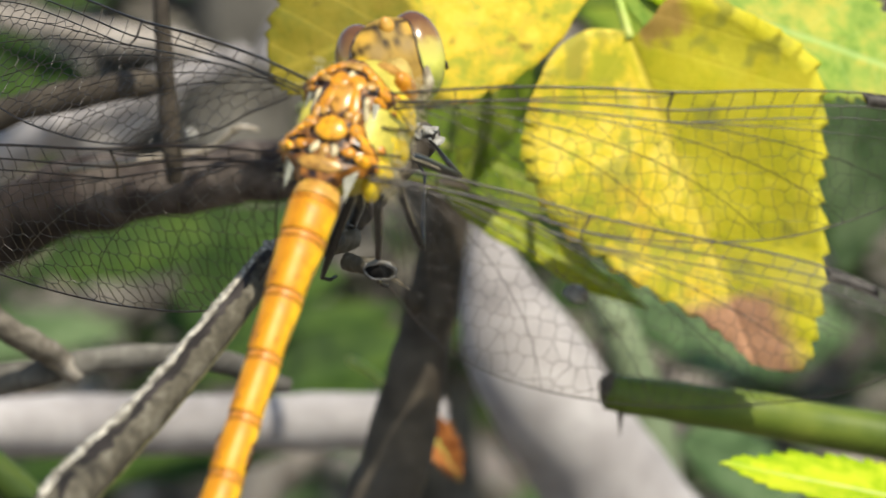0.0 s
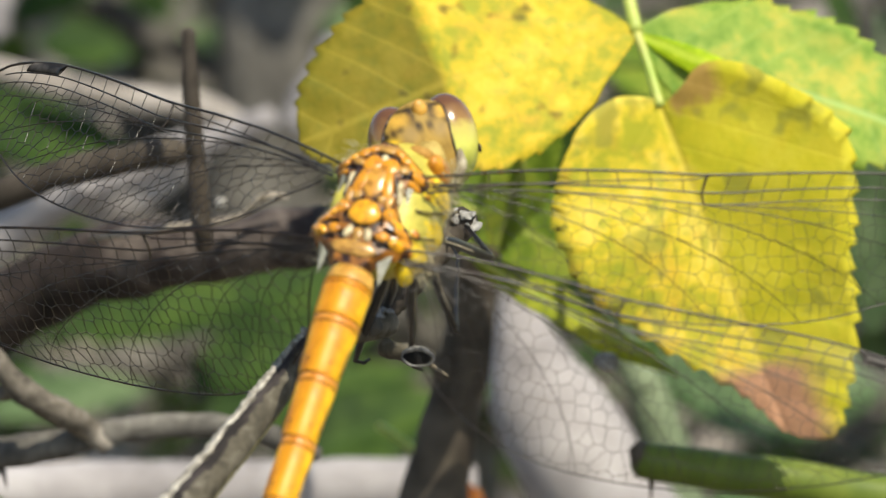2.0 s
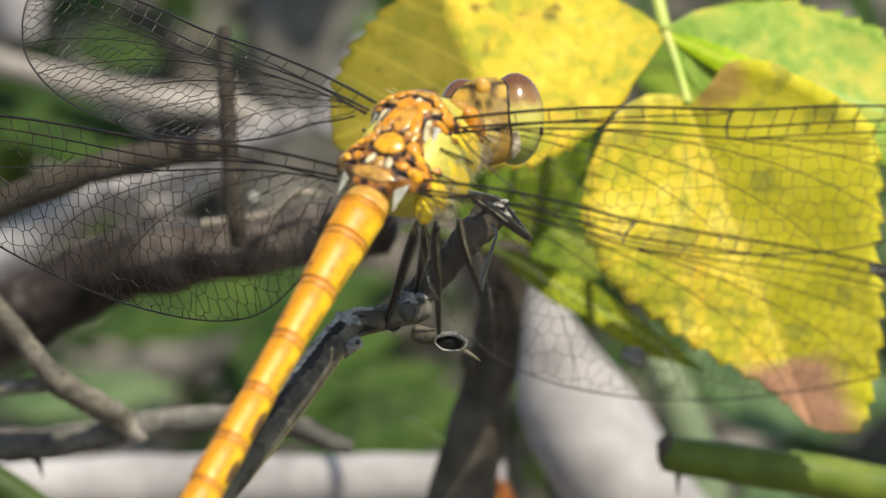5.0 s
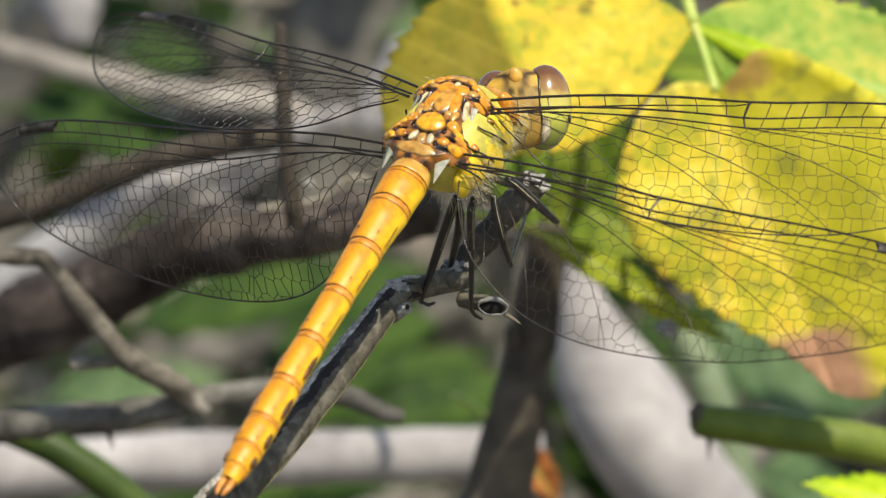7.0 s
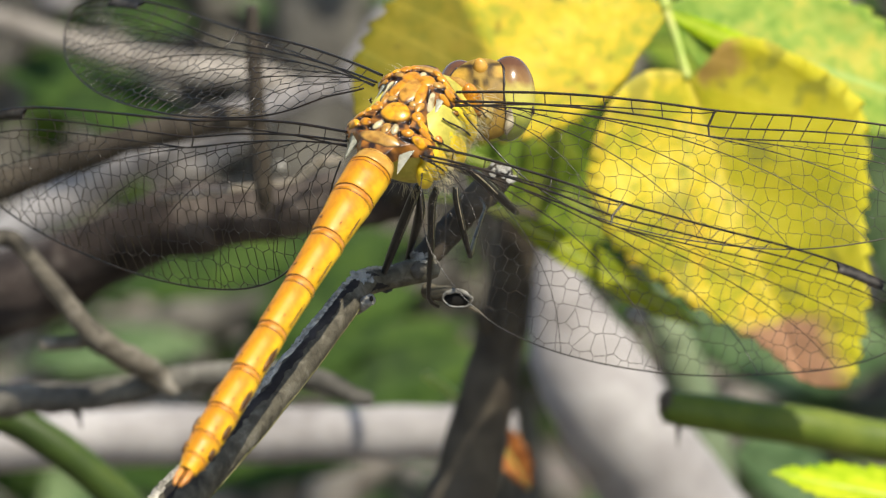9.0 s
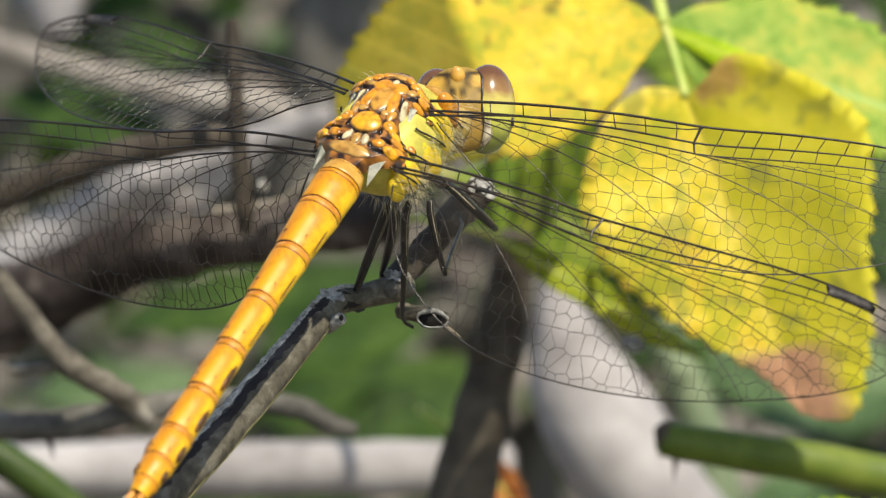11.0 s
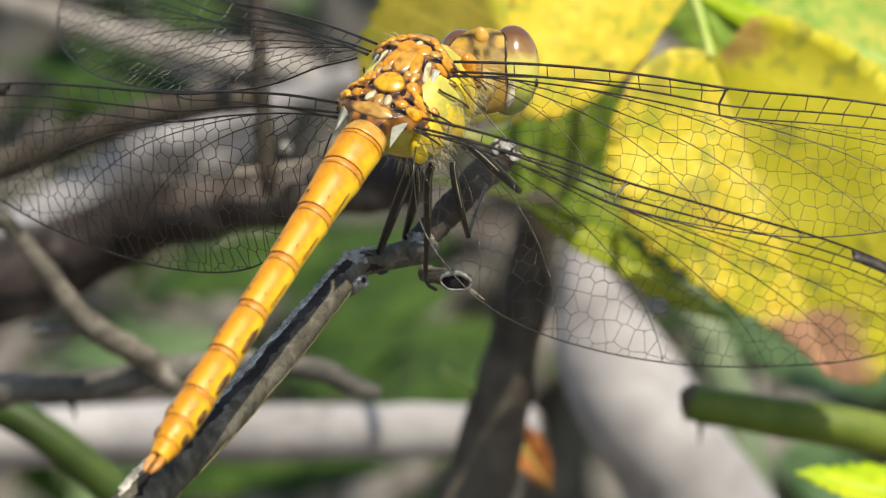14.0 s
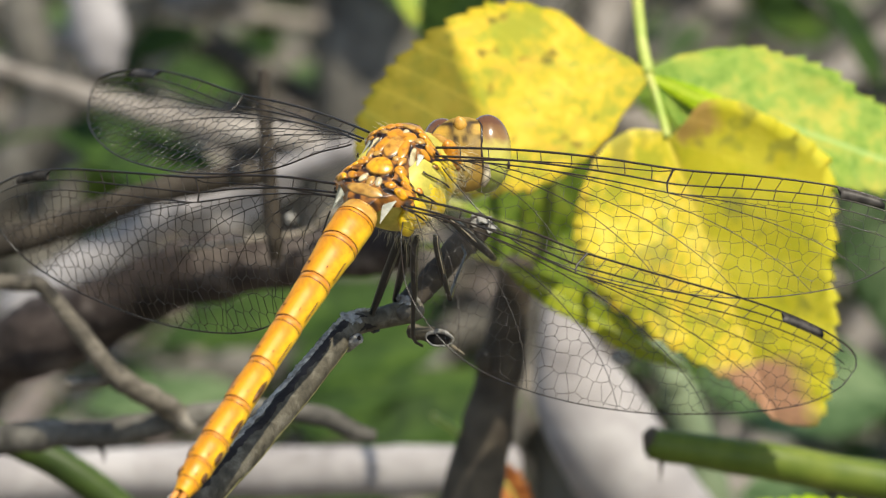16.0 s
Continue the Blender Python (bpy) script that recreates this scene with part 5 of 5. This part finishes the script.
def build_back(body):
    """The back of the thorax: smooth glossy plates with thin dark rims, pits between them, as one skin."""
    spots = []
    for x, y, rx, ry, turn, h, col in FRONT_PLATES + MIDDLE_PLATES + REAR_PLATES + LAST_PLATES:
        for s in (1, -1) if x else (1,):
            grow = 1.3 if h > 0 else 1.15
            spots.append((x * s, y, rx * grow, ry * grow, math.cos(radians(turn * s)), math.sin(radians(turn * s)), h, Vector(col)))
    bm = bmesh.new()
    colours, grid = [], []
    nx, ny = 170, 240
    rim, ground = Vector((0.022, 0.009, 0.005)), Vector((0.30, 0.115, 0.014))
    for j in range(ny + 1):
        row = []
        y = -3.1 + 8.7 * j / ny
        wide = curve_at(BACK_WIDTH, y)
        near = [q for q in spots if abs(y - q[1]) < 1.5]
        for i in range(nx + 1):
            x = -3.1 + 6.2 * i / nx
            wx = x + 0.10 * noise.noise(Vector((x * 1.3, y * 1.3, 1)))
            wy = y + 0.10 * noise.noise(Vector((x * 1.3, y * 1.3, 7)))
            dusk = max(0.0, min(1.0, 0.5 + 2.2 * noise.noise(Vector((x * 1.9, y * 1.9, 11)))))
            col = rim.lerp(ground, dusk)
            top = pit = 0.0
            for cx, cy, rx, ry, c, sn, h, tone in near:
                dx, dy = wx - cx, wy - cy
                d = ((dx * c + dy * sn) / rx) ** 2 + ((dy * c - dx * sn) / ry) ** 2
                if d >= 1.0:
                    continue
                if h < 0:
                    pit = min(pit, (1 - d) * h)
                    if top == 0:
                        col = col.lerp(tone, min(1, 2.5 * (1 - d)))
                    continue
                k = (1 - d) ** 0.6 * h
                if k > top:
                    top = k
                    shade = max(0.0, min(0.6, 0.9 * noise.noise(Vector((x * 2.4, y * 2.4, 5)))))
                    col = tone.lerp(Vector((0.20, 0.07, 0.008)), shade)
                    if d > 0.7:
                        col = col.lerp(rim, min(0.9, (d - 0.7) * 3.4))
            e = abs(x) / wide
            z = -0.42 - 0.07 * x * x - 0.065 * max(0, y - 2) ** 2 - 0.05 * max(0, -y - 1) ** 2 + top + (pit if top == 0 else 0) - 1.9 * max(0, e - 0.8)
            row.append((bm.verts.new(Vector((x, y, z)) * MM), e))
            colours.append(tuple(col))
        grid.append(row)
    for r0, r1 in zip(grid, grid[1:]):
        for i in range(nx):
            if min(r0[i][1], r0[i + 1][1], r1[i][1], r1[i + 1][1]) < 1.12:
                bm.faces.new((r0[i][0], r0[i + 1][0], r1[i + 1][0], r1[i][0]))
    back = part("back_plate", bm, FM["pigment"], body, "glossy orange plates with dark seams")
    tinted(back.data, colours)


def build_thorax(parent):
    bm = bmesh.new()
    made = bmesh.ops.create_uvsphere(bm, u_segments=40, v_segments=28, radius=1)
    for v in made["verts"]:
        x, y, z = v.co
        w = 3.1 * (1 - 0.06 * y)
        top = z if z < 0.72 else 0.72 + (z - 0.72) * 0.4
        v.co = Vector((x * w * (1 + 0.10 * max(0, z)), 1.55 + y * 4.7, -3.5 + top * (3.25 + 0.1 * y) - 0.55 * max(0, y) ** 2 - 0.3 * min(0, y) ** 2))
        v.co *= 1 + 0.03 * noise.noise(v.co * 1.5)
        v.co = slanted(v.co)
        v.co *= MM
    for f in bm.faces:
        c = f.calc_center_median() / MM
        f.material_index = 0 if c.z > -0.9 else 1
    body = part("thorax", bm, [FM["rust"], FM["olive"]], parent)

    def lump(at, size, mat, name="plate", roll=0, yaw=0, pitch=0):
        b = bmesh.new()
        top = name in ("plate", "ridge", "hollow", "wing_root")
        ball_into(b, (0, 0, 0), Vector((size[0] * 1.1, size[1] * 1.1, size[2] * 0.6) if top else size) * MM, None, 18, 10, 0, 0.02 if name == "flank_panel" else 0.2, 1500 + 41 * len(body.children))
        if name in ("plate", "wing_root"):
            ball_into(b, (0, 0, -0.1 * MM), Vector((size[0] * 1.28, size[1] * 1.28, size[2] * 0.45)) * MM, None, 16, 6, 1)
        at = tuple(slanted((at[0] if at[0] > 0 or name != "flank_panel" else at[0] * 0.74, at[1], at[2] - 0.8)))
        if top:
            at = (at[0], at[1], at[2] - (0.06 if name == "hollow" else 0.1))
        ob = part(name, b, [FM[mat], FM["dark"]], body)
        ob.matrix_basis = Matrix.Translation(Vector(at) * MM) @ Euler((radians(pitch), radians(roll), radians(yaw))).to_matrix().to_4x4()

    build_back(body)
    lump((0.75, 5.35, -2.6), (1.25, 0.6, 0.95), "brownhair", "neck_lobe")
    for s in (-1, 1):
        lump((s * 2.45, 3.7, -1.1), (0.42, 0.30, 0.26), "orange", "wing_root", s * 20, s * -15)
        lump((s * 2.5, 2.75, -0.95), (0.40, 0.24, 0.24), "orange", "wing_root", s * 18, s * 10)
        lump((s * 2.55, 0.25, -0.95), (0.45, 0.25, 0.26), "orange", "wing_root", s * 18, s * -12)
        lump((s * 2.5, -1.05, -0.95), (0.42, 0.3, 0.26), "orange", "wing_root", s * 18)
        for tri in (((1.8, 2.6, -0.76), (2.25, 2.75, -0.95), (2.15, 1.5, -1.15)), ((1.3, -1.85, -0.95), (2.3, -1.75, -1.1), (1.9, -3.7, -1.6))):
            # thin pale skin behind the root of each wing, drawn to a point
            b = bmesh.new()
            p, q, r = (Vector(c) for c in tri)
            rows = []
            for i in range(9):
                t = i / 8
                e, f = p.lerp(r, t), q.lerp(r, t)
                rows.append([b.verts.new((lambda v: Vector((s * v.x, v.y, v.z + 0.07 * math.sin(j * 1.05) * (1 - t))) * MM)(e.lerp(f, j / 3))) for j in range(4)])
            for r0, r1 in zip(rows, rows[1:]):
                for j in range(3):
                    b.faces.new((r0[j], r0[j + 1], r1[j + 1], r1[j]))
            bmesh.ops.solidify(b, geom=b.faces[:], thickness=0.00004)
            part("membrane", b, FM["cream"], body, "pale skin behind the wing root")
        # flank panels and the black seams between them
        lump((s * 2.15, 4.7, -2.7), (0.6, 0.75, 1.5), "orange", "flank_panel", s * -10)
        lump((s * 2.35, 2.6, -2.55), (0.8, 1.45, 1.95), "yellow", "flank_panel", s * -16, 0, 10)
        lump((s * 2.42, 0.65, -2.75), (0.8, 1.2, 1.95), "yellow", "flank_panel", s * -16, 0, 10)
        lump((s * 2.35, -1.2, -2.35), (0.75, 1.05, 1.55), "yellow", "flank_panel", s * -14, 0, 10)
        lump((s * 2.1, -2.3, -2.7), (0.5, 0.8, 1.1), "yellow", "flank_panel", s * -6)
        if s > 0:
            lump((1.8, 1.0, -4.4), (0.6, 2.2, 0.8), "olive", "flank_panel")
        for y0, lean in ((3.75, 0.25), (1.75, 0.2), (-0.05, 0.2), (-1.8, 0.15)):
            b = bmesh.new()
            tube_into(b, [(slanted((s * q[0], q[1], q[2])) * MM, 0.07 * MM) for q in spline([(2.6, y0 - lean, -1.2), (3.1, y0, -2.1), (3.22, y0 + lean, -3.3), (2.8, y0 + lean * 2, -4.7)], 12)], 6)
            part("seam", b, FM["dark"], body)
    body.matrix_basis = Matrix.Translation(Vector((-0.25, 0.5, 0.9)) * MM) @ Matrix.Diagonal((0.92, 0.92, 0.92, 1))
    # soft hair along the underside and the flanks
    rng = random.Random(5)
    bm = bmesh.new()
    for _ in range(1500):
        a, yy = rng.uniform(radians(160), radians(380)), rng.uniform(-2.8, 5.6)
        x, z = 2.9 * math.cos(a), -3.3 + 2.9 * math.sin(a)
        if z > -2.2:
            continue
        n = Vector((x * 0.6, 0, z + 3.0)).normalized()
        d = (n + Vector((rng.uniform(-0.5, 0.5), rng.uniform(-0.6, 0.6), rng.uniform(-0.3, 0.3)))).normalized()
        p = slanted((x, yy, z))
        k = rng.uniform(0.5, 1.2)
        tube_into(bm, [(p * MM, 0.014 * MM), ((p + d * k * 0.6) * MM, 0.010 * MM), ((p + d * k + Vector((0, -0.1, -0.05))) * MM, 0.003 * MM)], 3, cap=False)
    part("hair", bm, FM["hair"], body, "short pale hair")
    return body


HEAD_AT = (1.9, 7.4, -4.1)


def build_head(parent):
    bm = bmesh.new()
    ball_into(bm, (0, 0, 0), Vector((2.42, 1.05, 2.5)) * MM, None, 72, 48)
    head = part("head", bm, FM["temple"], parent)
    marks = [(1.15, 2.05, 0.75, 0.14, DARK), (1.75, 0.95, 0.16, 0.5, (0.05, 0.03, 0.01)), (0.62, 1.7, 0.26, 0.6, DARK), (0.32, 0.95, 0.2, 0.36, DARK), (1.35, 1.05, 0.26, 0.22, DARK), (2.15, 0.75, 0.2, 0.3, DARK), (1.5, 1.55, 0.75, 0.4, (0.60, 0.34, 0.05)), (1.9, 0.35, 0.38, 0.28, (0.72, 0.46, 0.03)), (1.85, -0.08, 0.42, 0.18, DARK), (1.95, -0.75, 0.3, 0.3, (0.05, 0.04, 0.03)), (1.8, -1.5, 0.35, 0.9, (0.34, 0.31, 0.26)), (0.9, 0.6, 0.5, 0.5, (0.30, 0.20, 0.07))]
    colours = []
    for v in head.data.vertices:
        x, z = v.co.x / MM, v.co.z / MM
        col = Vector((0.36, 0.225, 0.045))
        for mx, mz, rx, rz, tone in marks:
            g = math.exp(-(((abs(x) - mx) / rx) ** 2 + ((z - mz) / rz) ** 2) ** 1.5 + 0.35 * noise.noise(v.co * 2500))
            col = col.lerp(Vector(tone), min(1.0, g))
        colours.append(tuple(col))
    tinted(head.data, colours)
    head.matrix_basis = pose(*(Vector(HEAD_AT) * MM), -50, 0, 25)

    def bit(name, at, size, mat, rot=(0, 0, 0), label="", u=16, v=10, bumpy=0.0):
        b = bmesh.new()
        ball_into(b, (0, 0, 0), Vector(size) * MM, None, u, v, 0, bumpy, 1700)
        ob = part(name, b, FM[mat], head, label)
        ob.matrix_basis = pose(*(Vector(at) * MM), *rot)

    for s in (-1, 1):
        bit("eye", (1.5 if s > 0 else -1.25, 0.75 if s > 0 else 1.25, 0.0), (1.66, 1.62, 2.62 if s > 0 else 2.6), "eye", (0, s * 6, 0), "large compound eye, red-brown above and yellow-green below", 40, 28)
        # black line where the eye meets the back of the head
        cx, cy, rx, rz = (1.5, 0.75, 1.66, 2.62) if s > 0 else (1.25, 1.25, 1.66, 2.6)
        line = []
        for i in range(25):
            z = 2.15 - 3.5 * i / 24
            best = None
            for j in range(60):
                x = 0.3 + 2.1 * j / 59
                h, g = 1 - (x / 2.42) ** 2 - (z / 2.5) ** 2, 1 - ((x - cx) / rx) ** 2 - (z / rz) ** 2
                if h > 0 and g > 0:
                    gap_y = abs(-1.05 * h**0.5 - (cy - 1.62 * g**0.5))
                    if best is None or gap_y < best[0]:
                        best = (gap_y, x, -1.05 * h**0.5)
            if best and best[0] < 0.3:
                line.append((Vector((s * best[1], best[2] - 0.02, z)) * MM, (0.05 + 0.07 * max(0.0, noise.noise(Vector((z * 1.6, s, 2))) + 0.25)) * MM))
        b = bmesh.new()
        tube_into(b, line, 8)
        part("eye_rim", b, FM["dark"], head)
        bit("dark_mark", (s * 3.0, 0.25, -0.85), (0.10, 0.22, 0.28), "dark")
        bit("neck_hair", (s * 1.55, -0.75, -1.5), (0.28, 0.3, 0.8), "greyhair", (0, s * 12, 0), "", 14, 10, 0.4)
    bit("occiput", (0, -0.62, 1.95), (0.44, 0.36, 0.56), "tan", (20, 0, 0), "", 18, 12, 0.15)
    bit("neck", (-0.2, -1.15, -0.9), (0.95, 0.7, 1.0), "nape", (0, 0, 0), "", 18, 12, 0.1)
    bit("face", (0, 1.9, -0.5), (1.3, 0.8, 1.3), "yellow")
    return head


def limb(parent, pts, seed):
    """A black leg with a pale stripe and bristles, through points of the insect's own space."""
    bm = bmesh.new()
    rows = [(Vector(q[:3]) * MM, q[3] * 1.05 * MM) for q in pts]
    tube_into(bm, rows, 8)
    rng = random.Random(seed)
    for (a, ra), (b, rb) in zip(rows[1:], rows[2:]):
        d = (b - a).normalized()
        k = max(1, int((b - a).length / MM / 0.3))
        for i in range(k):
            p = a + (b - a) * (i / k)
            o = d.orthogonal().normalized()
            o = Matrix.Rotation(rng.uniform(0, 6.28), 3, d) @ o
            tube_into(bm, [(p, 0.016 * MM), (p + (o * 0.38 + d * 0.2) * MM, 0.004 * MM)], 3, cap=False)
    ob = part("leg", bm, FM["leg"], parent)
    bm = bmesh.new()
    n = max(2, len(rows) // 2)
    side = Vector((0.8, -0.5, 0.3)).normalized()
    tube_into(bm, [(p + side * r * 0.9, r * 0.15) for p, r in rows[: n + 1]], 6)
    part("stripe", bm, FM["stripe"], ob, "pale stripe along the leg")


def build_dragonfly():
    fly = tagged(new("dragonfly"), "orange-yellow darter dragonfly with clear black-veined wings, perched on a twig", "dragonfly")
    build_thorax(fly)
    head = build_head(fly)
    build_abdomen(fly)
    wings = {}
    for name, hind, left, base, span, chord, bow in WINGS:
        wings[(hind, left)] = build_wing(fly, name, hind, left, base, span, chord, bow, "clear wing with black veins and a dark spot")
    def leg(thigh, rad, foot, seed):
        pts = spline([(*p, r) for p, r in zip(thigh, rad)], 12).tolist() + [(*p, 0.11 - 0.02 * j) for j, p in enumerate(foot)]
        limb(fly, pts, seed)

    leg([(2.42, -0.24, -4.17), (2.07, -0.43, -5.50), (1.62, -0.60, -9.51), (1.11, -0.97, -13.65)], (0.2, 0.26, 0.2, 0.13), [(1.19, -0.81, -14.38), (1.58, -0.68, -14.75)], 0)
    leg([(0.30, 1.17, -6.08), (-0.20, 0.77, -7.51), (-1.18, -0.44, -10.69), (-1.92, -1.67, -13.32)], (0.22, 0.3, 0.26, 0.14), [(-1.49, -1.58, -13.60), (-1.26, -1.20, -13.70)], 1)
    leg([(3.04, 0.96, -4.92), (3.22, 0.55, -5.61), (3.72, -0.04, -7.42), (4.18, -0.42, -9.32)], (0.18, 0.22, 0.2, 0.15), [(3.45, 1.72, -10.01), (2.48, 4.95, -11.10), (1.33, 6.38, -12.12)], 2)
    leg([(0.09, 1.57, -7.03), (0.07, 1.27, -8.63), (-0.61, 1.13, -11.12), (-1.19, 1.05, -12.94)], (0.2, 0.3, 0.24, 0.14), [(-1.09, 1.21, -13.55)], 3)
    leg([(2.78, 3.22, -5.76), (3.16, 3.72, -6.93), (3.84, 4.62, -9.32), (4.41, 5.30, -11.14)], (0.22, 0.3, 0.28, 0.2), [(2.63, 7.10, -12.24), (1.20, 8.29, -12.63)], 4)
    leg([(0.15, 5.25, -8.30), (0.28, 6.53, -10.10), (0.39, 7.92, -11.82), (0.65, 8.54, -12.83)], (0.2, 0.26, 0.2, 0.14), [(0.67, 8.67, -13.43)], 5)
    return fly, head, wings


WINGS = [
    ("forewing", 0, 0, (2.31, 3.75, 0.29), (0.938, 0.335, -0.09), (-0.284, 0.89, 0.356), (-0.0016, 0.00569, 0.00044)),
    ("hindwing", 1, 0, (2.53, -0.68, 0.09), (0.973, 0.126, -0.192), (-0.088, 0.977, 0.194), (0.00111, -0.00762, -0.02754)),
    ("forewing", 0, 1, (-2.6, 3.65, 0.08), (-0.849, 0.347, -0.398), (0.334, 0.937, 0.105), (9e-05, 0.00437, 0.01073)),
    ("hindwing", 1, 1, (-2.79, -0.91, -0.4), (-0.938, 0.064, -0.342), (-0.156, 0.802, 0.577), (0.00096, 0.00708, -0.04088)),
]
FLY, FLY_HEAD, FLY_WINGS = build_dragonfly()

# The point on which the lens is focused: on the leaf at first, then on the insect.
FOCUS = new("focus_point")
FOCUS.empty_display_size = 0.002
cam.data.dof.focus_object = FOCUS


# ---- what moves ----
# The insect: seconds, place in metres, turn in degrees.
FLY_ROWS = [
    (0, (-0.00170, 0.00154, 0.60367), (46.60, 7.88, -16.29)),
    (0.5, (-0.00197, 0.00142, 0.60324), (46.60, 7.88, -16.29)),
    (1, (-0.00176, 0.00140, 0.60316), (46.60, 7.88, -16.29)),
    (1.5, (-0.00179, 0.00135, 0.60296), (46.60, 7.88, -16.29)),
    (2, (-0.00161, 0.00139, 0.60310), (46.60, 7.88, -16.29)),
    (2.5, (-0.00132, 0.00142, 0.60323), (46.60, 7.88, -16.29)),
    (3, (-0.00140, 0.00140, 0.60313), (46.60, 7.88, -16.29)),
    (3.15, (-0.00140, 0.00140, 0.60313), (46.60, 7.88, -16.29)),
    (3.3, (0.00063, 0.00217, 0.60331), (45.00, 9.00, 0.50)),
    (3.4, (0.00101, 0.00222, 0.60359), (40.00, 11.00, -3.50)),
    (3.5, (0.00274, 0.00294, 0.60446), (29.00, 14.00, 5.00)),
    (3.6, (0.00203, 0.00394, 0.60626), (21.20, 15.28, -6.00)),
    (3.7, (0.00121, 0.00314, 0.60589), (25.00, 8.00, -12.50)),
    (3.8, (-0.00263, 0.00297, 0.60857), (29.46, 2.10, -27.63)),
    (4.1, (-0.00259, 0.00233, 0.60710), (34.40, 7.66, -23.14)),
    (4.6, (-0.00217, 0.00197, 0.60640), (35.54, 7.51, -25.78)),
    (7, (-0.00286, 0.00234, 0.60662), (31.69, 7.44, -25.44)),
    (7.4, (-0.00289, 0.00239, 0.60677), (31.76, 9.03, -24.43)),
    (16, (-0.00289, 0.00239, 0.60677), (31.76, 9.03, -24.43)),
]
# The perch sways a little: seconds, millimetres to the right and up.
SWAY = [(0, -0.01, 0.18), (0.5, -0.03, -0.56), (1, 0.17, -0.62), (1.5, 0.12, -0.75), (2, 0.33, -0.6), (2.5, 0.52, -0.45), (3.0, 0.48, -0.51), (3.5, 0.3, -0.15), (4.0, -0.02, -0.28), (4.5, 0.38, -0.3), (4.7, 0.38, -0.3), (6.8, 0.0, 0.0), (16.0, 0.0, 0.0)]
# How far the wings are raised from rest, in degrees: seconds, fore, hind.
RAISED = [(0.0, -5, -5), (3.1, -5, -5), (3.9, 15, 15), (4.1, 13, 13), (4.6, 9, 9), (7.0, 4.2, 4.5), (8.0, 2.6, 3), (9.0, 1.5, 1.7), (11.5, -0.3, 1.1), (16.0, 0, 0)]


def raised(wing, left, degrees):
    """The rest pose of a wing, turned about the body's length at its root."""
    m = wing.matrix_basis.copy()
    lift = Euler((0, radians(degrees if left else -degrees), 0)).to_matrix().to_4x4()
    root = Matrix.Translation(m.translation)
    return root @ lift @ root.inverted() @ m


def motions():
    walk(FOCUS, [(t, Matrix.Translation(PERCH + UP * 0.004 + AWAY * z * 0.001)) for t, z in ((0, 22), (3.0, 21), (4.7, 18), (6.8, 6), (7.4, 4), (16, 4))])
    walk(FLY, [(t, pose(*at, *turned)) for t, at, turned in FLY_ROWS])
    walk(PERCH_TWIG, [(t, Matrix.Translation(V(x, y, 0))) for t, x, y in SWAY])
    rest = FLY_HEAD.matrix_basis.copy()
    aside = Matrix.Translation((-0.0012, 0.0002, 0.0007)) @ rest @ Euler((radians(-14), 0, radians(14))).to_matrix().to_4x4()
    walk(FLY_HEAD, [(0, aside), (3.2, aside), (3.8, rest), (16, rest)])
    for (hind, left), wing in FLY_WINGS.items():
        rows = []
        for t, fore, back in RAISED:
            if t > 3.85 and (not rows or rows[-1][0] < 3.2):
                # beating in flight
                for k in range(19):
                    beat = (38 if k % 2 else -24) if (k // 2) % 2 == hind * 0 else (34 if k % 2 else -20)
                    rows.append((3.2 + k / 30, raised(wing, left, beat * min(1, (k + 1) / 3))))
            rows.append((t, raised(wing, left, back if hind else fore)))
        walk(wing, rows)


motions()
